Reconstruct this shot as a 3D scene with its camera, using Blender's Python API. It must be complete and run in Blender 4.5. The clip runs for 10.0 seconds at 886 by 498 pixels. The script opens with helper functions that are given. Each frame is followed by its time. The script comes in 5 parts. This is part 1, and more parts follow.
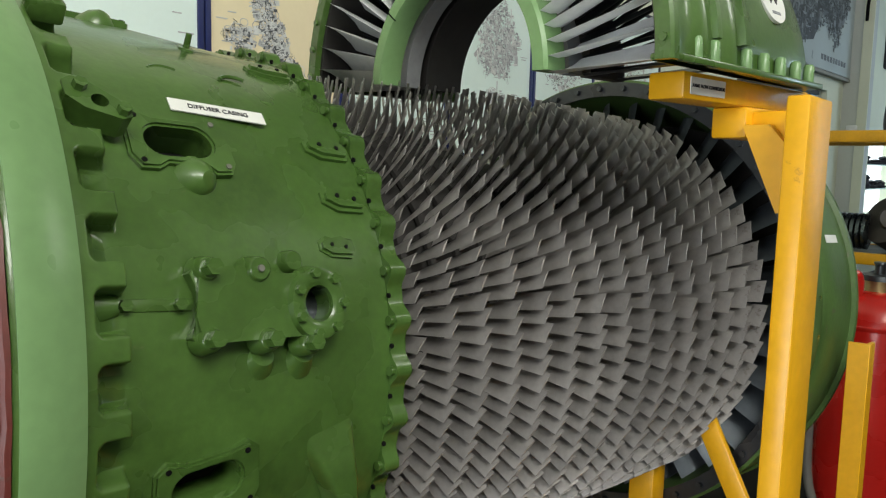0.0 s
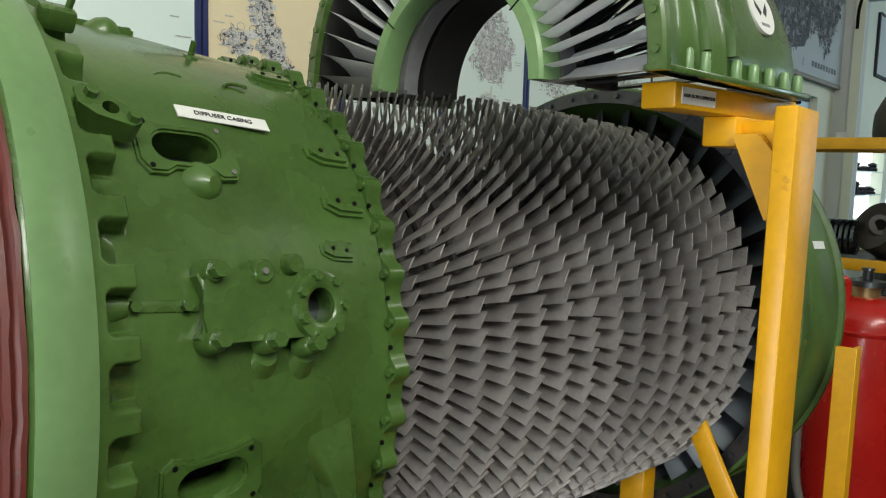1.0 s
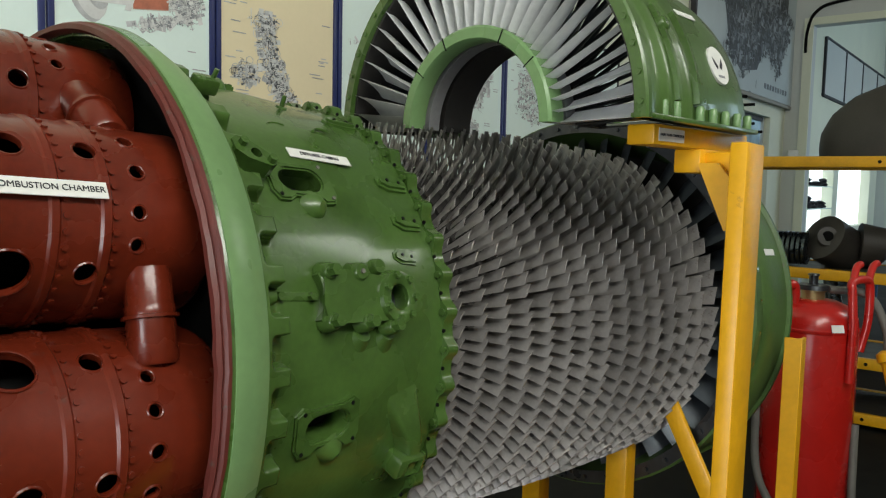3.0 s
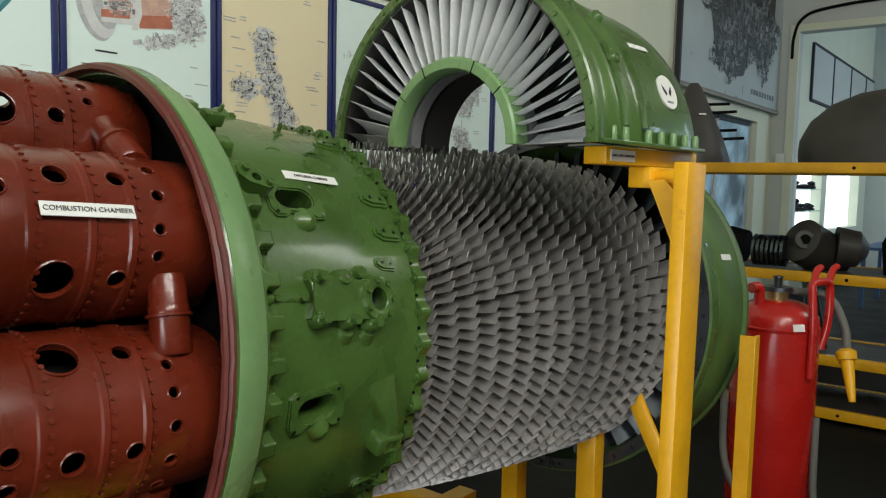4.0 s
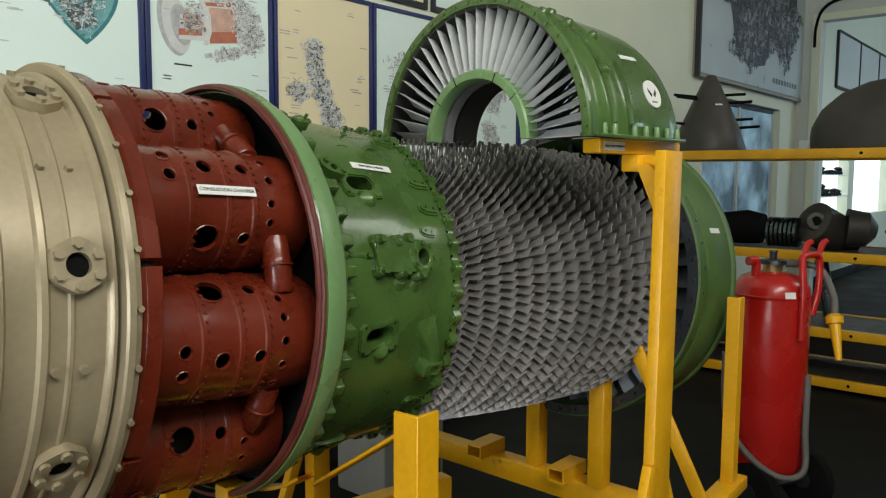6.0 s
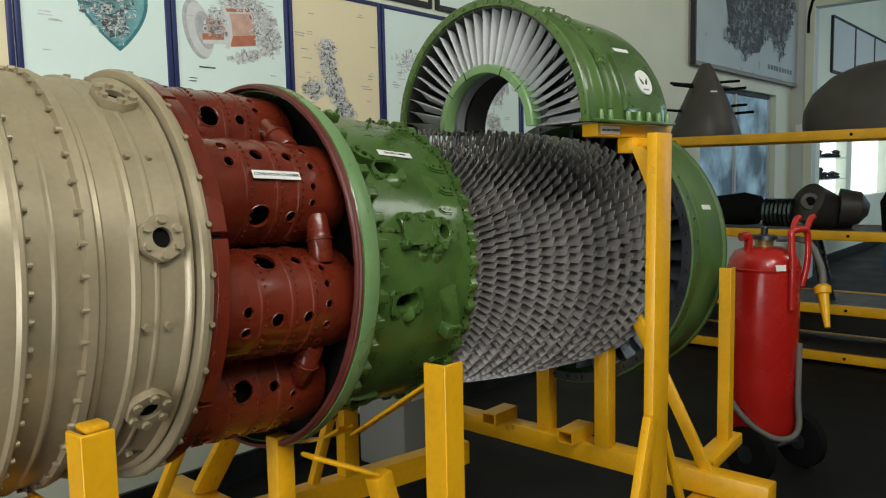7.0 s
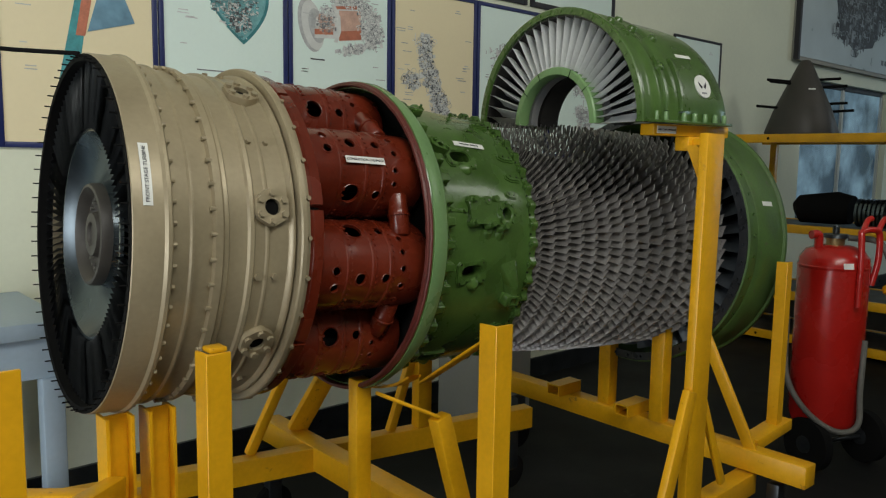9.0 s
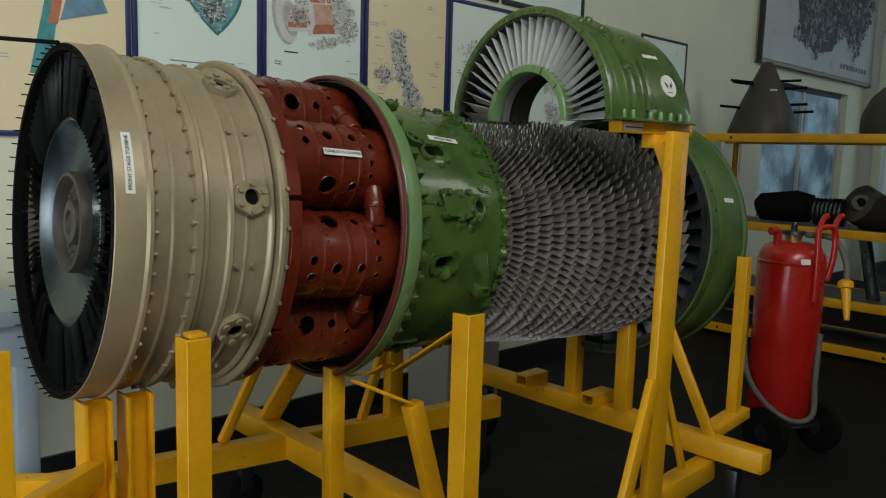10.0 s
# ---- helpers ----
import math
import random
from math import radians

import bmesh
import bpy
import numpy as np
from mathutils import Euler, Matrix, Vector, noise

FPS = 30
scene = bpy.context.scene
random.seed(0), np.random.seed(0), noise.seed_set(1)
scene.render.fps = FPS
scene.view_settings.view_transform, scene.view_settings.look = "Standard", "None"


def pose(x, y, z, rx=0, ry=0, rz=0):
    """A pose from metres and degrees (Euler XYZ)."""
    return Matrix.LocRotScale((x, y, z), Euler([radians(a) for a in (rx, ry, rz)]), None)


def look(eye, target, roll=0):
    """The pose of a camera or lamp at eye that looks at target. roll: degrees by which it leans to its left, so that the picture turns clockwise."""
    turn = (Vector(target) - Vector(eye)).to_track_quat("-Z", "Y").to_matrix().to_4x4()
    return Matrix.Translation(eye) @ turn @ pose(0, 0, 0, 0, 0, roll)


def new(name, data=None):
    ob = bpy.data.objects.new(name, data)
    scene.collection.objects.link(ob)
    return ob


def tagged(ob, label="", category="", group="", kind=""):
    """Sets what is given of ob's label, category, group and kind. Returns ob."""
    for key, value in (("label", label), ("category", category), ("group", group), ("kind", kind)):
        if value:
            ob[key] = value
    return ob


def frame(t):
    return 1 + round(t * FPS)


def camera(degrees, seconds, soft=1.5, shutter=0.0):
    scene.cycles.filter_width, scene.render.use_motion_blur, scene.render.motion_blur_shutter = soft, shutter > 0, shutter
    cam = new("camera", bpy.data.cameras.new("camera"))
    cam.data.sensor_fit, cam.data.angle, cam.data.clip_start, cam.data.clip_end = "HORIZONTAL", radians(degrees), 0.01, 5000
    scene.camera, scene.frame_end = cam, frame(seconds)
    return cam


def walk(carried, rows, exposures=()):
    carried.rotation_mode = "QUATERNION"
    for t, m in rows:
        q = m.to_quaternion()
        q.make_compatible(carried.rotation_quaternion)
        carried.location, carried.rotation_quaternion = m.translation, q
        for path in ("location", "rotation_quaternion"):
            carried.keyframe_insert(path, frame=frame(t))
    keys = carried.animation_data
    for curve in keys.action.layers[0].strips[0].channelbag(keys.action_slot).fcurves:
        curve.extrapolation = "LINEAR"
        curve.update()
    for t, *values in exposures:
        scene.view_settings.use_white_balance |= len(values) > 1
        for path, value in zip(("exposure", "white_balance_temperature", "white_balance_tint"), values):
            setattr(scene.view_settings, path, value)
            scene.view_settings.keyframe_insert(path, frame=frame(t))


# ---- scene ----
cam = camera(59.7, 10.0, 1.2)
PATH = [
    (0, (0.049, 0.007, 1.583), (1.542, 1.319, 1.359), 1.3),
    (0.5, (0.050, 0.003, 1.583), (1.543, 1.313, 1.351), 1.1),
    (1, (0.024, -0.005, 1.587), (1.530, 1.292, 1.372), 1.7),
    (1.5, (-0.030, -0.017, 1.587), (1.471, 1.278, 1.325), 1.8),
    (2, (-0.131, -0.043, 1.598), (1.399, 1.225, 1.372), 1.2),
    (2.5, (-0.216, -0.071, 1.602), (1.349, 1.158, 1.406), 1.4),
    (2.7, (-0.248, -0.088, 1.596), (1.313, 1.150, 1.418), 1.3),
    (3.8, (-0.388, -0.206, 1.624), (1.203, 0.997, 1.470), 1.6),
    (4, (-0.417, -0.262, 1.630), (1.155, 0.964, 1.463), 1.3),
    (4.5, (-0.485, -0.363, 1.626), (1.060, 0.894, 1.441), 1.3),
    (5, (-0.587, -0.460, 1.622), (0.936, 0.824, 1.448), 1.5),
    (5.5, (-0.658, -0.518, 1.623), (0.870, 0.761, 1.457), 0.3),
    (5.7, (-0.697, -0.532, 1.619), (0.819, 0.760, 1.437), 0.3),
    (6.8, (-0.972, -0.662, 1.593), (0.544, 0.628, 1.403), 0.3),
    (7, (-0.992, -0.692, 1.583), (0.516, 0.607, 1.385), -1.2),
    (7.5, (-1.011, -0.731, 1.584), (0.505, 0.559, 1.387), -0.6),
    (8, (-1.060, -0.837, 1.598), (0.414, 0.500, 1.396), 0.1),
    (8.5, (-1.111, -0.928, 1.584), (0.270, 0.500, 1.350), 0.6),
    (9, (-1.169, -1.002, 1.596), (0.156, 0.478, 1.360), 0.9),
    (9.5, (-1.190, -1.028, 1.603), (0.158, 0.433, 1.384), 1.2),
    (10, (-1.227, -1.035, 1.592), (0.159, 0.386, 1.345), 1.7),
]
walk(cam, [(t, look(eye, target, roll)) for t, eye, target, roll in PATH],
     exposures=[(0.0, 0.18), (2.5, -0.1), (5.5, -0.1), (7.0, -0.12), (8.0, -0.15), (9.0, -0.62), (10.0, -0.80)])

# ---- world, light ----
world = bpy.data.worlds.new("sky")
scene.world = world
world.use_nodes = True
_wn = world.node_tree.nodes
_sky = _wn.new("ShaderNodeTexSky")
_sky.sky_type = "NISHITA"
_sky.sun_disc = False
_sky.sun_elevation, _sky.sun_rotation = radians(40), radians(200)
_wn["Background"].inputs[1].default_value = 0.1
world.node_tree.links.new(_sky.outputs[0], _wn["Background"].inputs[0])


def window_light(name, m, w, h, watts, colour):
    """Daylight of one opening: an area lamp that fills it."""
    data = bpy.data.lights.new(name, "AREA")
    data.shape, data.size, data.size_y = "RECTANGLE", w, h
    data.energy, data.color = watts, colour
    ob = new(name, data)
    ob.matrix_world = m
    return ob


DAY = (1.0, 1.0, 0.92)
COOL = (0.62, 0.82, 1.0)
# Unseen windows, added high behind the camera for light from above.
for wx in (-3.2, -1.5, 0.2):
    window_light("unseen_window_daylight", look((wx, -3.2, 4.85), (wx + 0.4, 1.4, 1.9)), 1.3, 1.7, 108, DAY)
# Extra window lamp, added to brighten the right part of the back wall.
window_light("unseen_window_daylight", look((6.2, -3.2, 4.85), (6.2, 2.7, 3.6)), 1.3, 1.7, 60, DAY)
window_light("door_daylight", look((-4.6, -0.2, 1.2), (0, 0.35, 1.05)), 2.4, 2.2, 160, (0.93, 0.97, 1.0))
# Unseen opening, added for the blue light of the next hall.
window_light("hall_daylight", look((14.0, -3.2, 3.1), (14.0, 2.0, 2.2)), 5.0, 2.3, 140, COOL)


# ---- materials ----
def material(name, colour, rough=0.5, metal=0.0, vary=0.12, scale=6.0, fine=60.0, bump=0.0, wear=None, wear_at=0.62, coat=0.0, island=0.0):
    """A surface with a large and a small variation of its colour and gloss, fine relief and, where given, worn patches."""
    mat = bpy.data.materials.new(name)
    mat.use_nodes = True
    nt = mat.node_tree
    N, L = nt.nodes, nt.links
    bsdf = N["Principled BSDF"]
    co = N.new("ShaderNodeTexCoord")
    n1, n2 = N.new("ShaderNodeTexNoise"), N.new("ShaderNodeTexNoise")
    for n, sc in ((n1, scale), (n2, fine)):
        n.inputs["Scale"].default_value = sc
        n.inputs["Detail"].default_value = 4
        L.new(co.outputs["Object"], n.inputs["Vector"])
    mix = N.new("ShaderNodeMath")
    mix.operation = "MULTIPLY_ADD"
    L.new(n2.outputs["Fac"], mix.inputs[0])
    mix.inputs[1].default_value = 0.4
    L.new(n1.outputs["Fac"], mix.inputs[2])
    ramp = N.new("ShaderNodeValToRGB")
    ramp.color_ramp.elements[0].position, ramp.color_ramp.elements[1].position = 0.45, 0.95
    ramp.color_ramp.elements[0].color = (*[c * (1 - vary) for c in colour], 1)
    ramp.color_ramp.elements[1].color = (*[min(1, c * (1 + vary)) for c in colour], 1)
    L.new(mix.outputs[0], ramp.inputs[0])
    col = ramp.outputs[0]
    if island:
        info = N.new("ShaderNodeNewGeometry")
        obinfo = N.new("ShaderNodeObjectInfo")
        add = N.new("ShaderNodeMath")
        L.new(info.outputs["Random Per Island"], add.inputs[0])
        L.new(obinfo.outputs["Random"], add.inputs[1])
        mr = N.new("ShaderNodeMapRange")
        L.new(add.outputs[0], mr.inputs[0])
        mr.inputs[2].default_value = 2.0
        mr.inputs[3].default_value, mr.inputs[4].default_value = 1 - island, 1 + island
        vm = N.new("ShaderNodeVectorMath")
        vm.operation = "SCALE"
        L.new(col, vm.inputs[0])
        L.new(mr.outputs[0], vm.inputs["Scale"])
        col = vm.outputs[0]
    if wear:
        n3 = N.new("ShaderNodeTexNoise")
        n3.inputs["Scale"].default_value = scale * 3.1
        n3.inputs["Detail"].default_value = 8
        n3.inputs["Roughness"].default_value = 0.7
        L.new(co.outputs["Object"], n3.inputs["Vector"])
        r3 = N.new("ShaderNodeValToRGB")
        r3.color_ramp.elements[0].position, r3.color_ramp.elements[1].position = wear_at, wear_at + 0.07
        L.new(n3.outputs["Fac"], r3.inputs[0])
        mx = N.new("ShaderNodeMix")
        mx.data_type = "RGBA"
        L.new(r3.outputs[0], mx.inputs["Factor"])
        L.new(col, mx.inputs["A"])
        mx.inputs["B"].default_value = (*wear, 1)
        col = mx.outputs["Result"]
    L.new(col, bsdf.inputs["Base Color"])
    rr = N.new("ShaderNodeMapRange")
    L.new(n1.outputs["Fac"], rr.inputs[0])
    rr.inputs[1].default_value, rr.inputs[2].default_value = 0.3, 0.7
    rr.inputs[3].default_value, rr.inputs[4].default_value = max(0.02, rough - 0.08), min(1, rough + 0.1)
    L.new(rr.outputs[0], bsdf.inputs["Roughness"])
    bsdf.inputs["Metallic"].default_value = metal
    bsdf.inputs["Coat Weight"].default_value = coat
    bsdf.inputs["Coat Roughness"].default_value = 0.1
    if bump:
        b = N.new("ShaderNodeBump")
        b.inputs["Strength"].default_value = bump
        b.inputs["Distance"].default_value = 0.004
        L.new(mix.outputs[0], b.inputs["Height"])
        L.new(b.outputs[0], bsdf.inputs["Normal"])
    return mat


GREEN = material("green_enamel", (0.056, 0.116, 0.023), 0.28, 0, 0.32, 7, 90, 0.2, (0.1, 0.13, 0.05), 0.66, 0.38)
GREEN_DULL = material("dull_green_enamel", (0.058, 0.118, 0.026), 0.5, 0, 0.3, 9, 80, 0.3, (0.085, 0.095, 0.05), 0.6)
GREEN_PALE = material("pale_green_enamel", (0.155, 0.275, 0.112), 0.28, 0, 0.15, 5, 70, 0.1)
RED = material("oxide_red_enamel", (0.128, 0.0162, 0.006), 0.26, 0, 0.25, 9, 110, 0.18, (0.1, 0.024, 0.016), 0.62, 0.2)
RED_RIM = material("dull_red_paint", (0.105, 0.019, 0.014), 0.5, 0, 0.25, 14, 130, 0.3, (0.09, 0.05, 0.04), 0.6)
TAN = material("champagne_paint", (0.335, 0.278, 0.178), 0.36, 0.27, 0.14, 5, 80, 0.1, (0.26, 0.21, 0.13), 0.74)
YELLOW = material("yellow_paint", (0.76, 0.385, 0.007), 0.36, 0, 0.14, 5, 60, 0.15, (0.40, 0.19, 0.02), 0.645)
BLADE = material("blade_steel", (0.405, 0.385, 0.37), 0.38, 0.55, 0.2, 5, 120, 0.1, (0.17, 0.13, 0.11), 0.6, 0, 0.28)
DRUM = material("dark_dull_steel", (0.045, 0.042, 0.04), 0.6, 0.5, 0.2, 6, 60)
VANE = material("vane_aluminium", (0.86, 0.875, 0.89), 0.34, 0.15, 0.14, 6, 80, 0.05, None, 0.6, 0, 0.15)
DARK_STEEL = material("dark_steel", (0.07, 0.078, 0.085), 0.35, 0.85, 0.2, 8, 80, 0.05)
DISC_STEEL = material("polished_disc_steel", (0.095, 0.115, 0.128), 0.27, 0.9, 0.15, 6, 70, 0.05)
# Dark tone that puts shade on the intake ring's bolting face.
SHADED_FACE = material("shaded_flange_dark", (0.05, 0.054, 0.06), 0.3, 0.6, 0.2, 8, 80)
TURBINE = material("grey_turbine_blade_steel", (0.06, 0.066, 0.07), 0.34, 0.6, 0.2, 8, 80)
BOLT = material("grey_bolt_steel", (0.3, 0.29, 0.26), 0.42, 0.7, 0.2, 20, 90)
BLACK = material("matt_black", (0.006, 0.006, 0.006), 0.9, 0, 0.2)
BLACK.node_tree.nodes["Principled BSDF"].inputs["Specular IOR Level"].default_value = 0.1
BROWN = material("dark_brown_rubber", (0.045, 0.04, 0.034), 0.5, 0, 0.25, 6, 80, 0.1)
EXT_RED = material("extinguisher_red", (0.45, 0.012, 0.008), 0.26, 0, 0.1, 4, 60, 0.03, None, 0.6, 0.3)
RUBBER = material("grey_hose_rubber", (0.12, 0.115, 0.1), 0.6, 0, 0.2)
BRASS = material("dull_brass", (0.4, 0.3, 0.14), 0.4, 0.8, 0.2)
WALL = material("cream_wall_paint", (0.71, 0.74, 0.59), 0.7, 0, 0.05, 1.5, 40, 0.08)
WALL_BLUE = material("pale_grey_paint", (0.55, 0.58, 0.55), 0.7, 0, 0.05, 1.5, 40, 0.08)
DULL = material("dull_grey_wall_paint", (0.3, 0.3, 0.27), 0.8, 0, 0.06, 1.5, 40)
CEILING = material("white_ceiling_paint", (0.5, 0.5, 0.47), 0.8, 0, 0.04)
FLOOR = material("dark_grey_floor_paint", (0.0065, 0.007, 0.007), 0.66, 0, 0.25, 2.0, 30, 0.08, (0.024, 0.024, 0.022), 0.64)
FLOOR.node_tree.nodes["Principled BSDF"].inputs["Specular IOR Level"].default_value = 0.2
PAPER = material("white_poster_paper", (0.70, 0.83, 0.775), 0.5, 0, 0.03, 2)
PAPER_TAN = material("buff_poster_paper", (0.77, 0.67, 0.44), 0.5, 0, 0.03, 2)
FRAME_BLUE = material("navy_frame", (0.012, 0.02, 0.1), 0.4, 0, 0.15)
INK = material("grey_ink", (0.2, 0.21, 0.22), 0.6, 0, 0.4, 30, 200, 0, None, 0.6, 0, 0.6)
INK_LIGHT = material("pale_grey_ink", (0.45, 0.46, 0.46), 0.6, 0, 0.25, 30, 200, 0, None, 0.6, 0, 0.35)
INK_RED = material("brick_red_ink", (0.5, 0.17, 0.1), 0.6, 0, 0.25, 20, 100, 0, None, 0.6, 0, 0.3)
INK_TEAL = material("teal_ink", (0.05, 0.25, 0.27), 0.6, 0, 0.3, 20, 100, 0, None, 0.6, 0, 0.5)
LABEL = material("white_label_paper", (0.75, 0.76, 0.72), 0.5, 0, 0.04, 20)
LETTER = material("black_print", (0.02, 0.02, 0.025), 0.6)
PHOTO = material("grey_blue_photo_print", (0.43, 0.50, 0.52), 0.35, 0, 0.1, 3)
GLASS_BLUE = material("bluish_window_pane", (0.2, 0.36, 0.48), 0.12, 0, 0.5, 2.2, 14)
BENCH = material("pale_blue_bench_paint", (0.36, 0.46, 0.56), 0.4, 0, 0.08, 3)
WHITE_GLOSS = material("white_enamel", (0.75, 0.76, 0.74), 0.35, 0, 0.05)


def glow(name, colour, strength):
    mat = bpy.data.materials.new(name)
    mat.use_nodes = True
    b = mat.node_tree.nodes["Principled BSDF"]
    b.inputs["Base Color"].default_value = (*colour, 1)
    b.inputs["Emission Color"].default_value = (*colour, 1)
    b.inputs["Emission Strength"].default_value = strength
    return mat


SKY_PANE = glow("bright_daylight_pane", (0.9, 0.97, 1.0), 1.3)
SKY_PANE_BLUE = glow("blue_daylight_pane", (0.32, 0.57, 0.75), 0.42)
# Noise varies the glow, in place of daylight and reflections in the glass.
_nt = SKY_PANE_BLUE.node_tree
_co, _nz, _rp = _nt.nodes.new("ShaderNodeTexCoord"), _nt.nodes.new("ShaderNodeTexNoise"), _nt.nodes.new("ShaderNodeValToRGB")
_nz.inputs["Scale"].default_value, _nz.inputs["Detail"].default_value = 2.6, 5
_rp.color_ramp.elements[0].position, _rp.color_ramp.elements[1].position = 0.38, 0.66
_rp.color_ramp.elements[0].color, _rp.color_ramp.elements[1].color = (0.045, 0.10, 0.15, 1), (0.40, 0.68, 0.86, 1)
_nt.links.new(_co.outputs["Object"], _nz.inputs["Vector"])
_nt.links.new(_nz.outputs["Fac"], _rp.inputs[0])
_nt.links.new(_rp.outputs[0], _nt.nodes["Principled BSDF"].inputs["Emission Color"])
_nt.nodes["Principled BSDF"].inputs["Base Color"].default_value = (0.03, 0.05, 0.07, 1)
_nt.nodes["Principled BSDF"].inputs["Roughness"].default_value = 0.12


# ---- mesh helpers ----
def part(name, bm, mat, parent=None, label="", smooth=True, angle=40):
    """Links a bmesh as one mesh object, under a thing or a part."""
    me = bpy.data.meshes.new(name)
    bmesh.ops.recalc_face_normals(bm, faces=bm.faces)
    bm.to_mesh(me)
    bm.free()
    me.materials.append(mat)
    if smooth:
        me.shade_smooth()
        me.set_sharp_from_angle(angle=radians(angle))
    ob = new(name, me)
    ob.parent = parent
    if label:
        tagged(ob, label)
    return ob


def shared(name, mesh, parent, m):
    """One more object on an existing mesh."""
    ob = new(name, mesh)
    ob.parent = parent
    ob.matrix_local = m
    return ob


def thing(name, label, category, m=None, group="", kind=""):
    ob = new(name)
    ob.empty_display_size = 0.1
    if m:
        ob.matrix_world = m
    return tagged(ob, label, category, group, kind)


def add_box(bm, c, size, rot=None, bevel=0.0):
    r = bmesh.ops.create_cube(bm, size=1.0)
    vs = r["verts"]
    bmesh.ops.scale(bm, vec=size, verts=vs)
    if bevel:
        es = list({e for v in vs for e in v.link_edges})
        g = bmesh.ops.bevel(bm, geom=es, offset=bevel, segments=2, affect="EDGES", profile=0.5)
        vs = list({v for f in g["faces"] for v in f.verts} | {v for v in vs if v.is_valid})
    if rot:
        bmesh.ops.transform(bm, matrix=rot, verts=vs)
    bmesh.ops.translate(bm, vec=c, verts=vs)
    return vs


def box(c, size, rot=None, bevel=0.0):
    bm = bmesh.new()
    add_box(bm, c, size, rot, bevel)
    return bm


def add_bar(bm, a, b, w, h, up=(0, 0, 1), bevel=0.004):
    """A bar of section w x h from a to b."""
    a, b = Vector(a), Vector(b)
    x = (b - a).normalized()
    y = Vector(up).cross(x)
    if y.length < 1e-4:
        y = Vector((0, 1, 0)).cross(x)
    y.normalize()
    z = x.cross(y)
    m = Matrix((x, y, z)).transposed().to_4x4()
    return add_box(bm, (a + b) / 2, ((b - a).length, w, h), m, bevel)


def bar(a, b, w, h, up=(0, 0, 1), bevel=0.004):
    bm = bmesh.new()
    add_bar(bm, a, b, w, h, up, bevel)
    return bm


def add_revolve(bm, profile, n=96, a0=0.0, a1=360.0, closed=False, wobble=None):
    """Turns (s, r) points round the x axis; the angle 0 looks to -y and 90 looks up."""
    full = abs(a1 - a0) >= 359.9
    cols = n if full else n + 1
    rows = []
    for j in range(cols):
        a = radians(a0 + (a1 - a0) * j / n)
        rows.append([bm.verts.new((s, -r * math.cos(a), r * math.sin(a))) for s, r in profile])
    m = len(profile)
    for j in range(n):
        p, q = rows[j], rows[(j + 1) % cols]
        for i in range(m if closed else m - 1):
            k = (i + 1) % m
            bm.faces.new((p[i], p[k], q[k], q[i]))
    if not full and closed:
        bm.faces.new(rows[0])
        bm.faces.new(list(reversed(rows[-1])))
    return rows


def revolve(profile, n=96, a0=0.0, a1=360.0, closed=False):
    bm = bmesh.new()
    add_revolve(bm, profile, n, a0, a1, closed)
    return bm


def add_tube(bm, pts, r, n=12, cap=True):
    """A round tube along points; r is one radius or one for each point."""
    pts = [Vector(p) for p in pts]
    rr = r if isinstance(r, (list, tuple)) else [r] * len(pts)
    prev, last = None, None
    for i, p in enumerate(pts):
        d = (pts[min(i + 1, len(pts) - 1)] - pts[max(i - 1, 0)]).normalized()
        if last is None:
            u = d.cross(Vector((0, 0, 1)))
            if u.length < 1e-3:
                u = d.cross(Vector((0, 1, 0)))
        else:
            u = last - d * last.dot(d)
        u.normalize()
        last = u
        v = d.cross(u)
        ring = [bm.verts.new(p + rr[i] * (math.cos(t) * u + math.sin(t) * v)) for t in [2 * math.pi * k / n for k in range(n)]]
        if prev:
            for k in range(n):
                bm.faces.new((prev[k], prev[(k + 1) % n], ring[(k + 1) % n], ring[k]))
        elif cap:
            bm.faces.new(list(reversed(ring)))
        prev = ring
    if cap:
        bm.faces.new(prev)


def tube(pts, r, n=12, cap=True):
    bm = bmesh.new()
    add_tube(bm, pts, r, n, cap)
    return bm


def curve(pts, n=10):
    """A smooth line through points."""
    pts = [Vector(p) for p in pts]
    pts = [2 * pts[0] - pts[1]] + pts + [2 * pts[-1] - pts[-2]]
    out = []
    for i in range(1, len(pts) - 2):
        p0, p1, p2, p3 = pts[i - 1:i + 3]
        for k in range(n):
            t = k / n
            out.append(0.5 * (2 * p1 + (p2 - p0) * t + (2 * p0 - 5 * p1 + 4 * p2 - p3) * t * t + (3 * p1 - p0 - 3 * p2 + p3) * t ** 3))
    return out + [pts[-2]]


def on_axis(s, r, a, spin=0.0):
    """The pose at the angle a on a turned surface: x along the axis, z outward, y round the axis."""
    t = radians(a)
    z = Vector((0, -math.cos(t), math.sin(t)))
    x = Vector((1, 0, 0))
    y = z.cross(x)
    m = Matrix((x, y, z)).transposed().to_4x4()
    return Matrix.Translation((s, z.y * r, z.z * r)) @ m @ pose(0, 0, 0, 0, 0, spin)


def add_prism(bm, pts, z0, z1, m=None):
    """A flat outline with thickness."""
    lo = [bm.verts.new((x, y, z0)) for x, y in pts]
    hi = [bm.verts.new((x, y, z1)) for x, y in pts]
    n = len(pts)
    bm.faces.new(list(reversed(lo)))
    bm.faces.new(hi)
    for i in range(n):
        bm.faces.new((lo[i], lo[(i + 1) % n], hi[(i + 1) % n], hi[i]))
    if m:
        bmesh.ops.transform(bm, matrix=m, verts=lo + hi)
    return lo + hi


